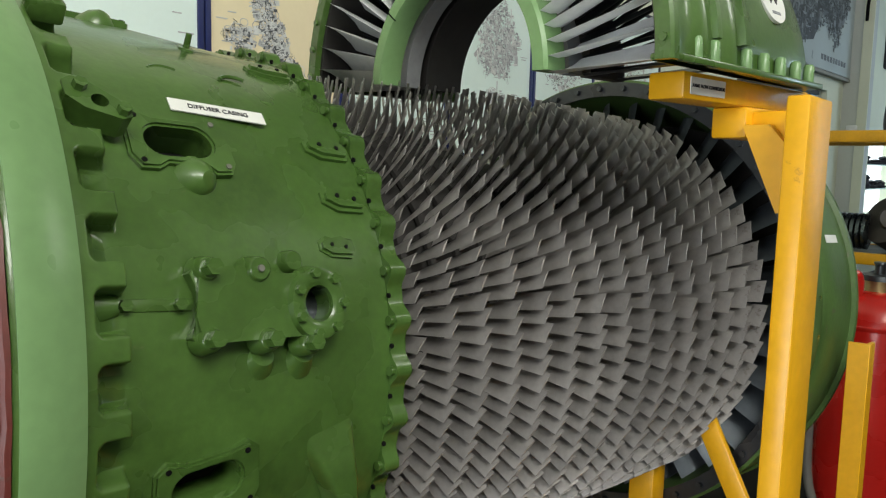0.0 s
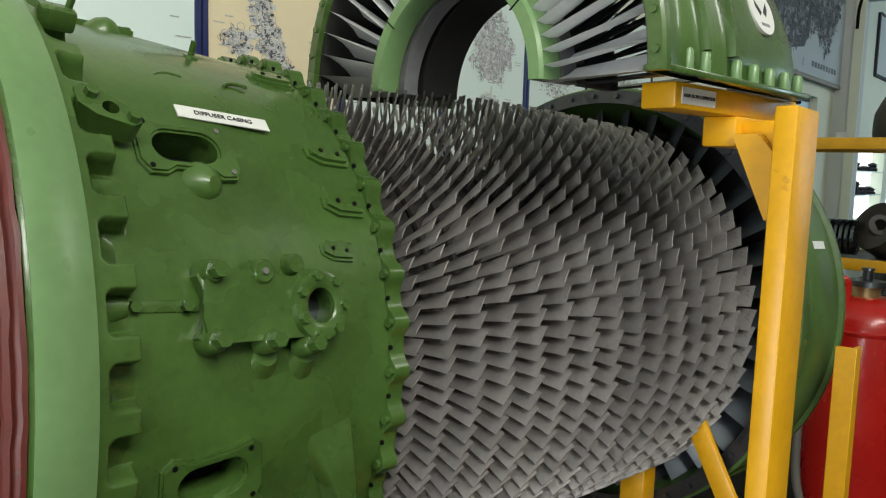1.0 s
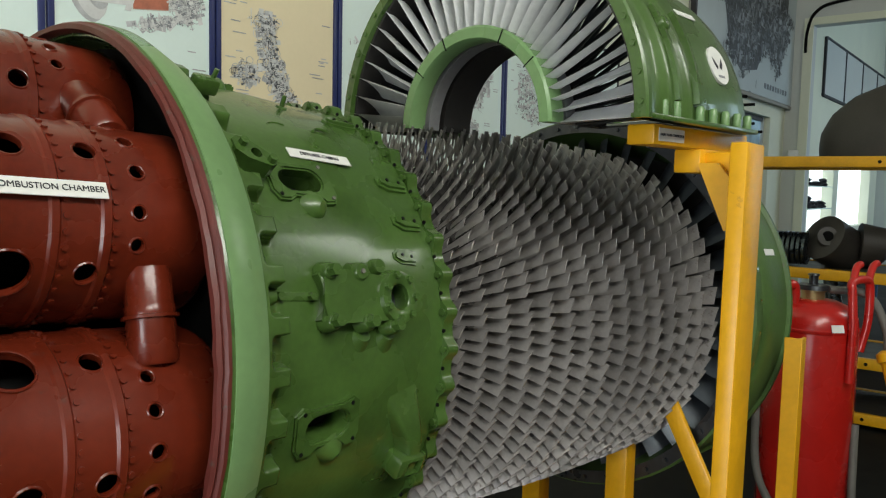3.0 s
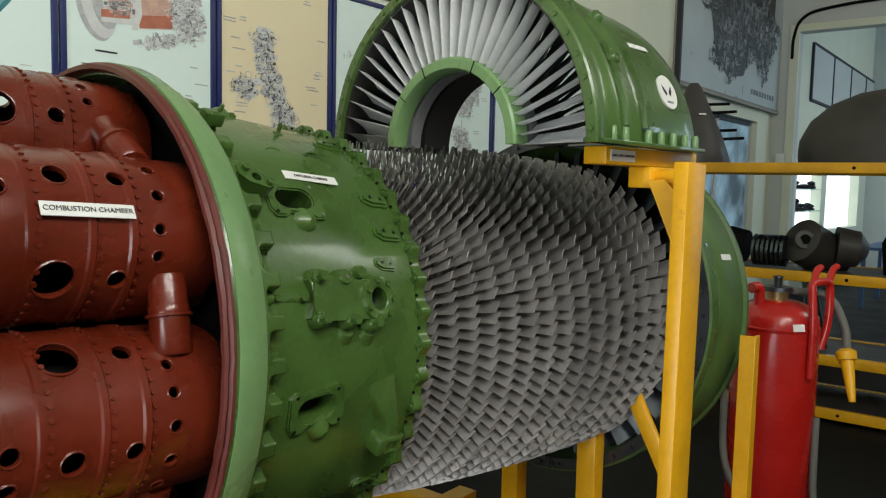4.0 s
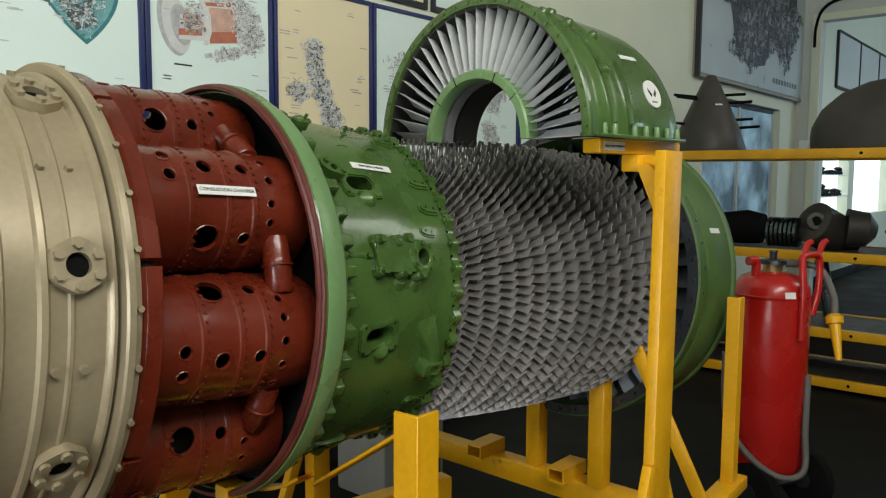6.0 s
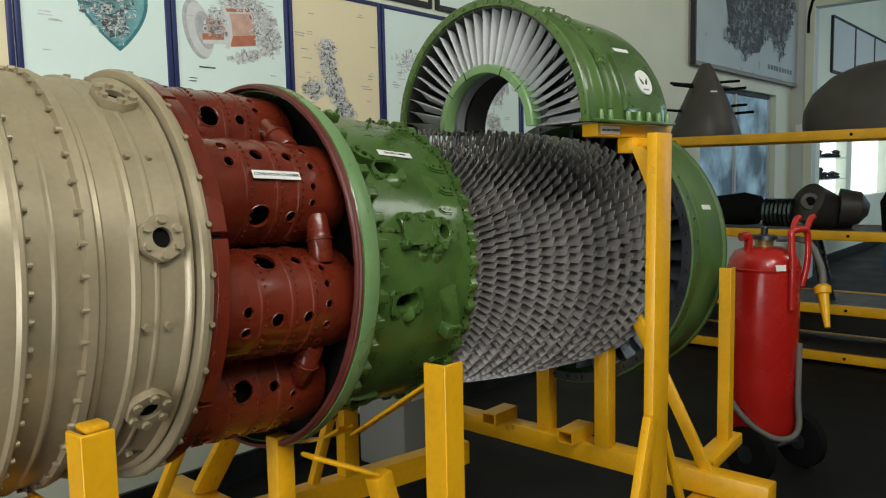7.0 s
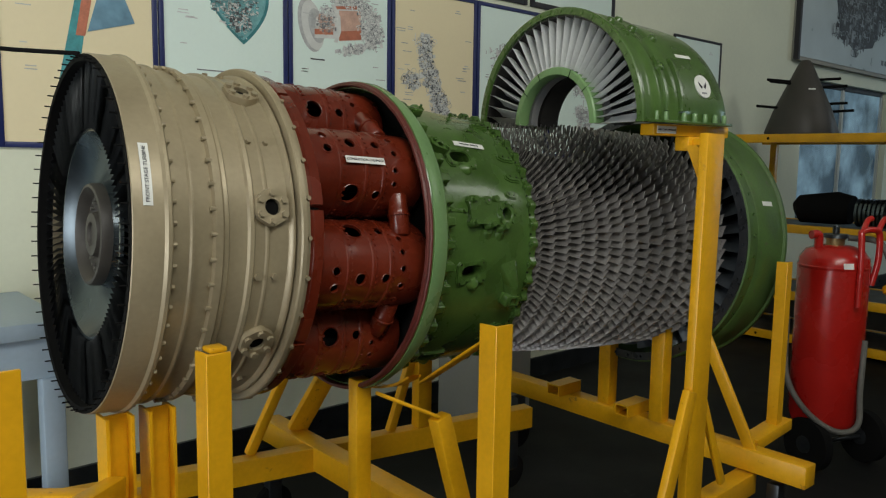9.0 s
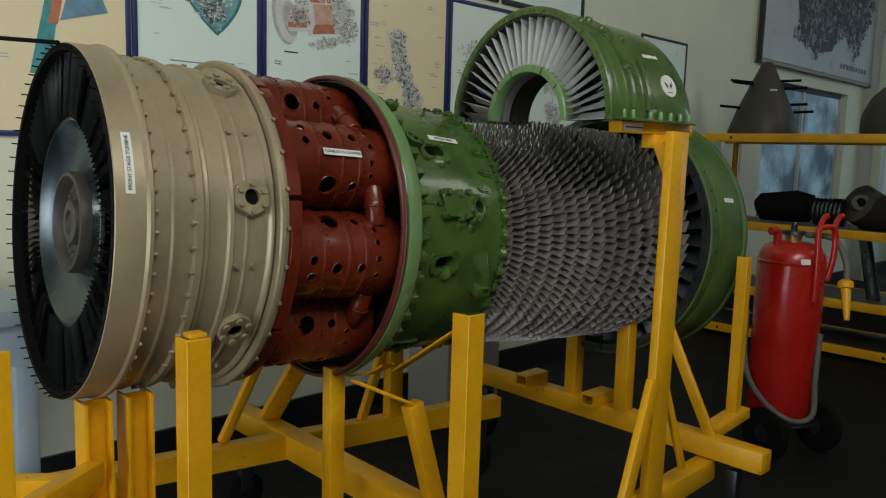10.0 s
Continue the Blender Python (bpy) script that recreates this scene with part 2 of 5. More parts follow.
def ellipse(rx, ry, n=24, cx=0.0, cy=0.0):
    return [(cx + rx * math.cos(2 * math.pi * k / n), cy + ry * math.sin(2 * math.pi * k / n)) for k in range(n)]


def slot(length, width, n=10):
    """A stadium outline along x."""
    r, h = width / 2, (length - width) / 2
    return [(h + r * math.cos(t), r * math.sin(t)) for t in [-math.pi / 2 + math.pi * k / n for k in range(n + 1)]] + \
           [(-h + r * math.cos(t), r * math.sin(t)) for t in [math.pi / 2 + math.pi * k / n for k in range(n + 1)]]


def carve(bm, cutter):
    """The first mesh less the second."""
    a, b = bpy.data.meshes.new("a"), bpy.data.meshes.new("b")
    for m, q in ((bm, a), (cutter, b)):
        bmesh.ops.recalc_face_normals(m, faces=m.faces)
        m.to_mesh(q)
        m.free()
    oa, ob = new("a", a), new("b", b)
    mod = oa.modifiers.new("cut", "BOOLEAN")
    mod.operation, mod.object, mod.solver = "DIFFERENCE", ob, "EXACT"
    mod.use_self = True
    me = bpy.data.meshes.new_from_object(oa.evaluated_get(bpy.context.evaluated_depsgraph_get()))
    out = bmesh.new()
    out.from_mesh(me)
    for o in (oa, ob):
        bpy.data.objects.remove(o)
    for m in (a, b, me):
        bpy.data.meshes.remove(m)
    return out


def hexagon_head(r, h):
    bm = bmesh.new()
    add_prism(bm, ellipse(r, r, 6), -0.002, h)
    return bm


def words(text, size, m, mat, parent, name="lettering", squeeze=1.0):
    """Letters in the built-in font, turned into a mesh."""
    cu = bpy.data.curves.new(name, "FONT")
    cu.body, cu.size, cu.align_x, cu.align_y = text, size, "CENTER", "CENTER"
    cu.extrude = 0.0004
    tmp = new(name, cu)
    me = bpy.data.meshes.new_from_object(tmp.evaluated_get(bpy.context.evaluated_depsgraph_get()))
    bpy.data.objects.remove(tmp)
    me.materials.append(mat)
    ob = new(name, me)
    ob.parent = parent
    ob.matrix_local = m @ Matrix.Diagonal((squeeze, 1, 1, 1))
    return ob


# ---- the room ----
WY = 2.69
XE = 10.5


def wall(name, c, size, mat, label):
    return tagged(part(name, box(c, size), mat, smooth=False), label, "wall", kind="structure")


floor = tagged(part("floor", box((6.5, -0.3, -0.1), (22.2, 6.4, 0.2)), FLOOR, smooth=False), "dark grey painted concrete floor", "floor", kind="structure")
# Unseen ceiling, added; its height and tone are set for the light.
tagged(part("ceiling", box((6.5, -0.3, 6.1), (22.2, 6.4, 0.2)), CEILING, smooth=False), "unseen plain ceiling, its tone set for bounced light", "ceiling", kind="structure")


def wall_with_holes(name, x0, x1, z1, y0, y1, holes, mat, label, m=None):
    """An upright wall along x with openings (x0, x1, z0, z1) that go through it."""
    bm = bmesh.new()
    xs = sorted({x0, x1, *[h[0] for h in holes], *[h[1] for h in holes]})
    for a, b in zip(xs, xs[1:]):
        mid = (a + b) / 2
        cuts = sorted((h[2], h[3]) for h in holes if h[0] <= mid <= h[1])
        z = 0.0
        for lo, hi in cuts + [(z1, z1)]:
            if lo > z:
                add_box(bm, (mid, (y0 + y1) / 2, (z + lo) / 2), (b - a, y1 - y0, lo - z))
            z = hi
    bmesh.ops.remove_doubles(bm, verts=bm.verts, dist=0.0005)
    ob = part(name, bm, mat, smooth=False)
    if m:
        ob.matrix_world = m
    return tagged(ob, label, "wall", kind="structure")


BACK_WINDOW = (7.25, 9.75, 0.95, 2.5)
wall_with_holes("wall_back", -4.6, 17.6, 6.0, WY, WY + 0.2, [BACK_WINDOW, (11.85, 13.45, 1.0, 2.05), (13.8, 16.6, 1.0, 2.05)], WALL, "cream painted wall hung with posters")
# Unseen walls, added to close the room; dull grey keeps shade deep.
FRONT = [(wx - 0.65, wx + 0.65, 4.0, 5.7) for wx in (-3.2, -1.5, 0.2, 6.2)] + [(11.5, 16.5, 1.9, 4.3)]
wall_with_holes("wall_front", -4.6, 17.6, 6.0, -3.3, -3.1, FRONT, DULL, "unseen grey wall with added windows, dull to deepen the shade")
wall_with_holes("wall_left", -2.69, 3.1, 6.0, -0.1, 0.1, [(-1.0, 1.4, 0.0, 2.9)], DULL, "unseen grey wall with a doorway, dull to deepen the shade", pose(-4.6, 0, 0, 0, 0, -90))
# the partition with a wide opening into the next hall
wall_with_holes("wall_end", -2.69, 3.1, 6.0, -0.12, 0.12, [(-2.42, 2.8, 0.0, 3.7)], WALL_BLUE, "pale painted partition with a wide opening", pose(XE, 0, 0, 0, 0, -90))
wall_with_holes("wall_far", -2.69, 3.1, 6.0, -0.1, 0.1, [], WALL_BLUE, "pale painted wall of the next hall", pose(17.4, 0, 0, 0, 0, -90))

# ---- the jet engine ----
ENGINE = Matrix.Translation((-0.001, 1.169, 1.345)) @ pose(0, 0, 0, -2.11, 3.26, -3.12)
engine = thing("jet_engine", "sectioned turbojet engine in green, red and tan on yellow stands", "jet engine", ENGINE)


def ring_of(name, mesh, parent, count, s, r, first=0.0, turn=None, lo=-360, hi=360):
    for k in range(count):
        a = first + 360.0 * k / count
        shared(name, mesh, parent, on_axis(s, r, a) @ (turn or Matrix()))


def mesh_of(bm, mat, smooth=True, angle=40):
    me = bpy.data.meshes.new("piece")
    bmesh.ops.recalc_face_normals(bm, faces=bm.faces)
    bm.to_mesh(me)
    bm.free()
    me.materials.append(mat)
    if smooth:
        me.shade_smooth()
        me.set_sharp_from_angle(angle=radians(angle))
    return me


# turbine casing
prof = [(-0.525, 0.462), (-0.527, 0.466), (-0.527, 0.476), (-0.524, 0.480), (-0.455, 0.482), (-0.448, 0.488), (-0.440, 0.488), (-0.436, 0.484), (-0.434, 0.468),
        (-0.392, 0.466), (-0.387, 0.470), (-0.382, 0.470), (-0.379, 0.463), (-0.334, 0.460), (-0.330, 0.472), (-0.312, 0.472), (-0.308, 0.462),
        (-0.305, 0.465), (-0.296, 0.466), (-0.290, 0.458), (-0.245, 0.459), (-0.240, 0.466), (-0.230, 0.467), (-0.224, 0.460), (-0.198, 0.460), (-0.194, 0.463),
        (-0.189, 0.463), (-0.185, 0.460), (-0.135, 0.462), (-0.131, 0.470), (-0.126, 0.474), (-0.121, 0.474), (-0.120, 0.456), (-0.115, 0.456), (-0.114, 0.492),
        (-0.110, 0.496), (-0.099, 0.497), (-0.096, 0.490), (-0.086, 0.489), (-0.083, 0.484), (-0.083, 0.40), (-0.2, 0.38), (-0.5, 0.40)]
casing = part("turbine_casing", revolve(prof, 128), TAN, engine, "champagne-painted turbine casing with bolted flanges", angle=32)
bolt_s = mesh_of(hexagon_head(0.0062, 0.008), TAN)
side_bolt = mesh_of(tube([(-0.007, 0, 0), (0.007, 0, 0)], 0.0058, 8), TAN)
ring_of("bolt", side_bolt, casing, 60, -0.433, 0.476)
ring_of("bolt", side_bolt, casing, 48, -0.334, 0.468, 3)
ring_of("bolt", bolt_s, casing, 30, -0.0905, 0.4895, 2)


def ported_boss(parent, s, r, a, mat, nut_mat):
    """A six-sided flange with a hole and six bolts."""
    o = part("port_flange", carve(prism_at([(0.048 * math.cos(t), 0.048 * math.sin(t)) for t in [2 * math.pi * (k + 0.5) / 6 + 0.13 * j for k in range(6) for j in (-1, 1)]], -0.012, 0.016), prism_at(ellipse(0.021, 0.021, 24), -0.05, 0.05)), mat, parent, "hexagonal bolted flange with an open bore")
    o.matrix_local = on_axis(s, r, a)
    # Black disc closes the bore and stands for the shade inside it.
    part("bore", tube([(0, 0, 0.002), (0, 0, 0.004)], 0.0212, 20), BLACK, o, "dark disc in place of the shade in the bore")
    for k in range(6):
        t = 2 * math.pi * (k + 0.5) / 6
        shared("bolt", nut_mat, o, pose(0.036 * math.cos(t), 0.036 * math.sin(t), 0.015, 0, 0, 20 * k))
    return o


def prism_at(pts, z0, z1, m=None):
    bm = bmesh.new()
    add_prism(bm, pts, z0, z1, m)
    return bm


big_bolt = mesh_of(hexagon_head(0.0095, 0.009), TAN)
for a in (56.7, 11.4, -33.4, -79, 103, 148, 193, 238):
    ported_boss(casing, -0.184, 0.462, a, TAN, big_bolt)
for s in (-0.216, -0.170):
    for a in (33.8, -10.2, -55, 79):
        shared("bolt", bolt_s, casing, on_axis(s, 0.46, a) @ Matrix.Scale(1.3, 4))


def label_strip(parent, text, length, height, m, size, bend=0.0, name="label_strip"):
    """A white paper strip with printed words, wrapped round a surface of radius bend."""
    bm = bmesh.new()
    n = 12
    rows = []
    for k in range(n + 1):
        y = (k / n - 0.5) * height
        z = (bend * math.cos(y / bend) - bend) if bend else 0.0
        rows.append([bm.verts.new((x, y, z + dz)) for dz in (0.0, 0.0015) for x in (-length / 2, length / 2)])
    for p, q in zip(rows, rows[1:]):
        bm.faces.new((p[2], p[3], q[3], q[2]))
        bm.faces.new((p[1], p[0], q[0], q[1]))
        bm.faces.new((p[0], p[2], q[2], q[0]))
        bm.faces.new((p[3], p[1], q[1], q[3]))
    bm.faces.new((rows[0][0], rows[0][1], rows[0][3], rows[0][2]))
    bm.faces.new((rows[-1][1], rows[-1][0], rows[-1][2], rows[-1][3]))
    o = part(name, bm, LABEL, parent, "white paper strip with black capitals")
    o.matrix_local = m
    if text:
        words(text, size, pose(0, 0, 0.0022), LETTER, o)
    return o


def tall_strip(parent, text, length, height, m, size, r):
    """A strip whose length runs round the casing."""
    bm = bmesh.new()
    n = 16
    rows = []
    for k in range(n + 1):
        t = (k / n - 0.5) * length / r
        rows.append([bm.verts.new((x, (r + dz) * math.sin(t), (r + dz) * math.cos(t) - r)) for dz in (0.0005, 0.002) for x in (-height / 2, height / 2)])
    for p, q in zip(rows, rows[1:]):
        bm.faces.new((p[2], p[3], q[3], q[2]))
        bm.faces.new((p[0], p[2], q[2], q[0]))
        bm.faces.new((p[3], p[1], q[1], q[3]))
    o = part("label_strip", bm, LABEL, parent, "white paper strip with black capitals")
    o.matrix_local = m
    w = words(text, size, pose(0, 0, 0.0028, 0, 0, 90), LETTER, o)
    for v in w.data.vertices:
        t = v.co.x / r
        v.co.x = (r + 0.0028) * math.sin(t)
        v.co.z = (r + 0.0028) * math.cos(t) - r - 0.0028 + v.co.z
    return o


tall_strip(casing, "FRONT STAGE TURBINE", 0.150, 0.022, on_axis(-0.491, 0.4815, 19.5), 0.0125, 0.4815)

# turbine wheel
wheel = part("turbine_wheel", revolve([(-0.488, 0.292), (-0.496, 0.288), (-0.496, 0.279), (-0.488, 0.274), (-0.472, 0.262), (-0.452, 0.238), (-0.436, 0.205), (-0.432, 0.175), (-0.440, 0.152), (-0.462, 0.141), (-0.480, 0.138)], 96), DISC_STEEL, engine, "polished steel turbine disc with a dished web")
part("hub", revolve([(-0.470, 0.1405), (-0.490, 0.1395), (-0.498, 0.136), (-0.500, 0.128), (-0.490, 0.120), (-0.470, 0.113), (-0.455, 0.07), (-0.470, 0.064), (-0.490, 0.058), (-0.492, 0.034), (-0.484, 0.030), (-0.482, 0.0005)], 72), BROWN, wheel, "dark steel hub with a deep bore")
tb = bmesh.new()
nb = 7
for j in range(nb):
    r = 0.288 + (0.470 - 0.288) * j / (nb - 1)
    tw = radians(-12 - 24 * j / (nb - 1))
    for k in range(5):
        u = (k / 4 - 0.5) * 0.036
        w = 0.0035 * math.cos(math.pi * u / 0.036)
        tb.verts.new((u * math.cos(tw) - w * math.sin(tw), u * math.sin(tw) + w * math.cos(tw), r))
tb.verts.ensure_lookup_table()
for j in range(nb - 1):
    for k in range(4):
        tb.faces.new([tb.verts[i] for i in (j * 5 + k, j * 5 + k + 1, j * 5 + k + 6, j * 5 + k + 5)])
gm = bmesh.ops.solidify(tb, geom=list(tb.faces), thickness=0.002)
turbine_blade = mesh_of(tb, TURBINE)
for k in range(112):
    shared("blade", turbine_blade, wheel, on_axis(-0.492, 0.0, 360 * k / 112 + 0.7))
# Black sheet in place of the shade between and behind the blades.
part("dark_backing", revolve([(-0.465, 0.28), (-0.462, 0.40), (-0.462, 0.47)], 64), BLACK, wheel, "black sheet in place of the shade behind the blades")
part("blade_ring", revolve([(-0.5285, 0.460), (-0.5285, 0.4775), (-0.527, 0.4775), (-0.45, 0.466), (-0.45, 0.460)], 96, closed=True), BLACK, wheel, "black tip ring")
pin = mesh_of(tube([(-0.014, 0, 0), (0.012, 0, 0)], 0.0021, 6), BLACK)
ring_of("tip_pin", pin, wheel, 64, -0.533, 0.470)
nut = mesh_of(tube([(-0.006, 0, 0), (0.006, 0, 0)], 0.004, 8), BOLT)
ring_of("bolt", nut, wheel, 24, -0.468, 0.098)
part("exhaust_probe", tube([(-0.53, -0.02, 0.478), (-0.66, 0.12, 0.487), (-1.05, 0.52, 0.53)], 0.006), BLACK, wheel, "thin black rod")

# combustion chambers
# Black, with an end cone, in place of deep shade between the chambers.
part("inner_shaft_casing", revolve([(-0.09, 0.40), (-0.085, 0.21), (0.0, 0.205), (0.34, 0.2), (0.355, 0.30), (0.345, 0.480)], 64), BLACK, engine, "inner casing between the chambers, blackened for the deep shade there")
RC, RHO = 0.345, 0.1275
HOLES = [(0.081, 63, 0.0275), (0.081, -71, 0.0275), (0.087, -3, 0.0165), (0.168, 63, 0.0135), (0.168, -72, 0.0135), (0.171, -3, 0.0135), (0.009, 8, 0.0125), (0.009, -14, 0.0125),
         (0.226, 50, 0.0085), (0.227, 31, 0.0085), (0.229, 9, 0.0095), (0.228, -14.5, 0.0095), (0.225, -38, 0.0085), (0.224, -56, 0.0085), (0.081, 130, 0.0165), (0.081, -130, 0.0165), (0.168, 130, 0.0135), (0.168, -130, 0.0135)]
SPIN = {34: 11, 79: 14, -56: -3}
cprof = [(-0.062, 0.112), (-0.06, 0.122), (-0.035, 0.1255), (0.040, 0.126), (0.043, 0.1285), (0.049, 0.1285), (0.052, 0.1275), (0.120, 0.1275), (0.123, 0.130), (0.131, 0.130), (0.134, 0.1275),
         (0.178, 0.1275), (0.181, 0.1305), (0.190, 0.1305), (0.193, 0.127), (0.315, 0.126), (0.330, 0.120), (0.336, 0.105), (0.336, 0.092), (0.328, 0.108), (0.305, 0.119), (0.19, 0.120), (0.0, 0.119), (-0.055, 0.114), (-0.058, 0.108)]


def chamber_shell(holes):
    """A turned can with round holes cut through its wall."""
    cut = bmesh.new()
    for s, a, r in holes:
        add_prism(cut, ellipse(r, r, 20), 0.09, 0.16, on_axis(s, 0, a))
    return mesh_of(carve(revolve(cprof, 72, closed=True), cut), RED, angle=34)


can_mesh = chamber_shell(HOLES)
open_can_mesh = chamber_shell(HOLES + [(0.158, 43, 0.0135)])
lip = {}
for s, a, r in HOLES:
    if r not in lip:
        b = bmesh.new()
        b2 = [(r - 0.0005, -0.004), (r - 0.0005, 0.0008), (r + 0.0010, 0.0012), (r + 0.0026, -0.0008)]
        rows = [[b.verts.new((q * math.cos(t), q * math.sin(t), z)) for q, z in b2] for t in [2 * math.pi * k / 20 for k in range(20)]]
        for k in range(20):
            for i in range(3):
                b.faces.new((rows[k][i], rows[k][i + 1], rows[(k + 1) % 20][i + 1], rows[(k + 1) % 20][i]))
        lip[r] = mesh_of(b, RED)
rivets = {}
for rs in (0.045, 0.127, 0.186):
    b = bmesh.new()
    for k in range(44):
        m = on_axis(rs + (0.012 if rs < 0.18 else 0.010), 0.1268, k * 360 / 44)
        add_prism(b, ellipse(0.0040, 0.0040, 8), -0.001, 0.0036, m)
    rivets[rs] = mesh_of(b, RED)
# Black inner tubes stand for the shade behind the chamber holes.
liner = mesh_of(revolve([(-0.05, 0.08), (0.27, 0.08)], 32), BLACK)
slim_dark_core = mesh_of(revolve([(-0.05, 0.062), (0.27, 0.062)], 32), BLACK)
for k in range(8):
    th = (34, 79, 124, 169, 214, 259, -56, -11)[k]
    t = radians(th)
    m = Matrix.Translation((0, -RC * math.cos(t), RC * math.sin(t))) @ Matrix.Rotation(radians(-th - SPIN.get(th, 0)), 4, "X")
    can = shared("combustion_chamber", open_can_mesh if th == 79 else can_mesh, engine, m)
    tagged(can, "red perforated combustion chamber with riveted seams")
    shared("liner", slim_dark_core if th == 79 else liner, can, Matrix())
    for s, a, r in HOLES[:14]:
        shared("hole_lip", lip[r], can, on_axis(s, 0.1272, a))
    for rs in rivets:
        shared("rivet_seam", rivets[rs], can, Matrix())
    # curved mounting shoe at the turbine end
    part("mounting_shoe", revolve([(-0.082, 0.42), (-0.082, 0.478), (-0.074, 0.486), (-0.046, 0.486), (-0.043, 0.483), (-0.043, 0.476), (-0.062, 0.472), (-0.07, 0.42)], 14, th - 21.6, th + 21.6, True), RED, engine, "red curved mounting shoe")
    part("bolt", tube([(-0.05, -0.463 * math.cos(t + 0.385), 0.463 * math.sin(t + 0.385)), (-0.075, -0.463 * math.cos(t + 0.385), 0.463 * math.sin(t + 0.385))], 0.007), BLACK, engine)
    # cross-over pipe to the next chamber
    ta = radians(th - 22.5)
    out = Vector((0, -math.cos(ta), math.sin(ta)))
    along = Vector((0, math.sin(ta), math.cos(ta)))
    c = Vector((0.249, 0, 0)) + out * 0.408
    pr = [(-0.060, 0.026), (-0.055, 0.030), (-0.004, 0.0300), (-0.003, 0.0345), (0.001, 0.0345), (0.002, 0.0300), (0.012, 0.0305), (0.014, 0.0290), (0.050, 0.0285), (0.060, 0.026)]
    part("crossover_pipe", tube([c + along * q for q, _ in pr], [r for _, r in pr], 24), RED, engine, "red cross-over pipe with a clamped joint")
label_strip(engine, "COMBUSTION CHAMBER", 0.128, 0.0215, on_axis(0.120, 0.4745, 29.2), 0.0108, RHO)

# diffuser casing
dprof = [(0.296, 0.490), (0.296, 0.508), (0.302, 0.512), (0.326, 0.512), (0.356, 0.497), (0.3585, 0.489), (0.362, 0.487), (0.364, 0.456), (0.415, 0.452), (0.56, 0.449), (0.70, 0.440), (0.735, 0.4405),
         (0.752, 0.4415), (0.778, 0.443), (0.779, 0.441), (0.779, 0.36), (0.5, 0.33), (0.36, 0.484)]
diff = bmesh.new()
add_revolve(diff, dprof, 144, closed=True)
cut = bmesh.new()
for s, a in ((0.500, 36.2), (0.500, -11.2), (0.500, 82), (0.500, -58)):
    add_prism(cut, slot(0.078, 0.040), -0.06, 0.05, on_axis(s, 0.446, a))
diffuser = part("diffuser_casing", carve(diff, cut), GREEN, engine, "green enamelled diffuser casing", angle=34)
part("flange_band", revolve([(0.300, 0.5125), (0.327, 0.5128), (0.3575, 0.4985), (0.3575, 0.4935), (0.3, 0.505)], 144, closed=True), GREEN_PALE, diffuser, "pale green worn flange band")
rim = revolve([(0.278, 0.497), (0.278, 0.505), (0.283, 0.508), (0.286, 0.5055), (0.290, 0.5105), (0.2945, 0.511), (0.2955, 0.494), (0.288, 0.493)], 144, closed=True)
for v in rim.verts:
    v.co += Vector((noise.noise(v.co * 60) * 0.0025, 0, 0))
part("flange_rim", rim, RED_RIM, diffuser, "chipped red flange rim")
# ledge behind the flange with a row of cast pockets
def ease(v):
    v = max(0.0, min(1.0, v))
    return v * v * (3 - 2 * v)


def pocketed_ledge(count, first, s0, s1, cols=30, n=26):
    """A cast ring whose lobes stand between deep pockets with rounded corners."""
    pitch = 2 * math.pi * 0.486 / count
    half_w, rad = pitch / 2 - 0.0112, 0.011
    verts, faces = [], []
    total = count * cols
    for j in range(total):
        v = ((j % cols) / cols - 0.5) * pitch
        a = radians(first) + 2 * math.pi * j / total
        for i in range(n):
            x = s0 + (s1 - s0) * i / (n - 1)
            dx, dy = 0.371 + rad - x, abs(v) - (half_w - rad)
            sd = math.hypot(max(dx, 0), max(dy, 0)) + min(max(dx, dy), 0) - rad
            m = max(ease(-sd / 0.006), ease((x - 0.402) / 0.008))
            r = (0.4868 - 0.003 * ease((x - 0.36) / 0.05)) * (1 - m) + 0.4525 * m
            r += 0.0012 * noise.noise(Vector((x * 40, math.cos(a) * 9, math.sin(a) * 9)))
            verts.append((x, -r * math.cos(a), r * math.sin(a)))
    for j in range(total):
        k = (j + 1) % total
        for i in range(n - 1):
            faces.append((j * n + i, j * n + i + 1, k * n + i + 1, k * n + i))
    me = bpy.data.meshes.new("pocketed_ledge")
    me.from_pydata(verts, [], faces)
    me.materials.append(GREEN)
    me.shade_smooth()
    return me


tagged(shared("pocketed_ledge", pocketed_ledge(44, 8.1, 0.3605, 0.413), diffuser, Matrix()), "green cast ledge with a row of deep pockets")
# scalloped front flange of the diffuser
sc = bmesh.new()
pts = []
for k in range(44 * 8):
    a = 2 * math.pi * k / (44 * 8)
    pts.append((0.447 + 0.0105 * max(-0.35, math.cos(44 * a)), a))
lo = [sc.verts.new((0.752, -r * math.cos(a), r * math.sin(a))) for r, a in pts]
hi = [sc.verts.new((0.777, -r * math.cos(a), r * math.sin(a))) for r, a in pts]
li = [sc.verts.new((0.752, -0.435 * math.cos(a), 0.435 * math.sin(a))) for r, a in pts]
hj = [sc.verts.new((0.777, -0.42 * math.cos(a), 0.42 * math.sin(a))) for r, a in pts]
n = len(pts)
for i in range(n):
    j = (i + 1) % n
    sc.faces.new((lo[i], lo[j], hi[j], hi[i]))
    sc.faces.new((li[i], li[j], lo[j], lo[i]))
    sc.faces.new((hi[i], hi[j], hj[j], hj[i]))
part("scalloped_flange", sc, GREEN, diffuser, "scalloped green bolting flange", angle=50)
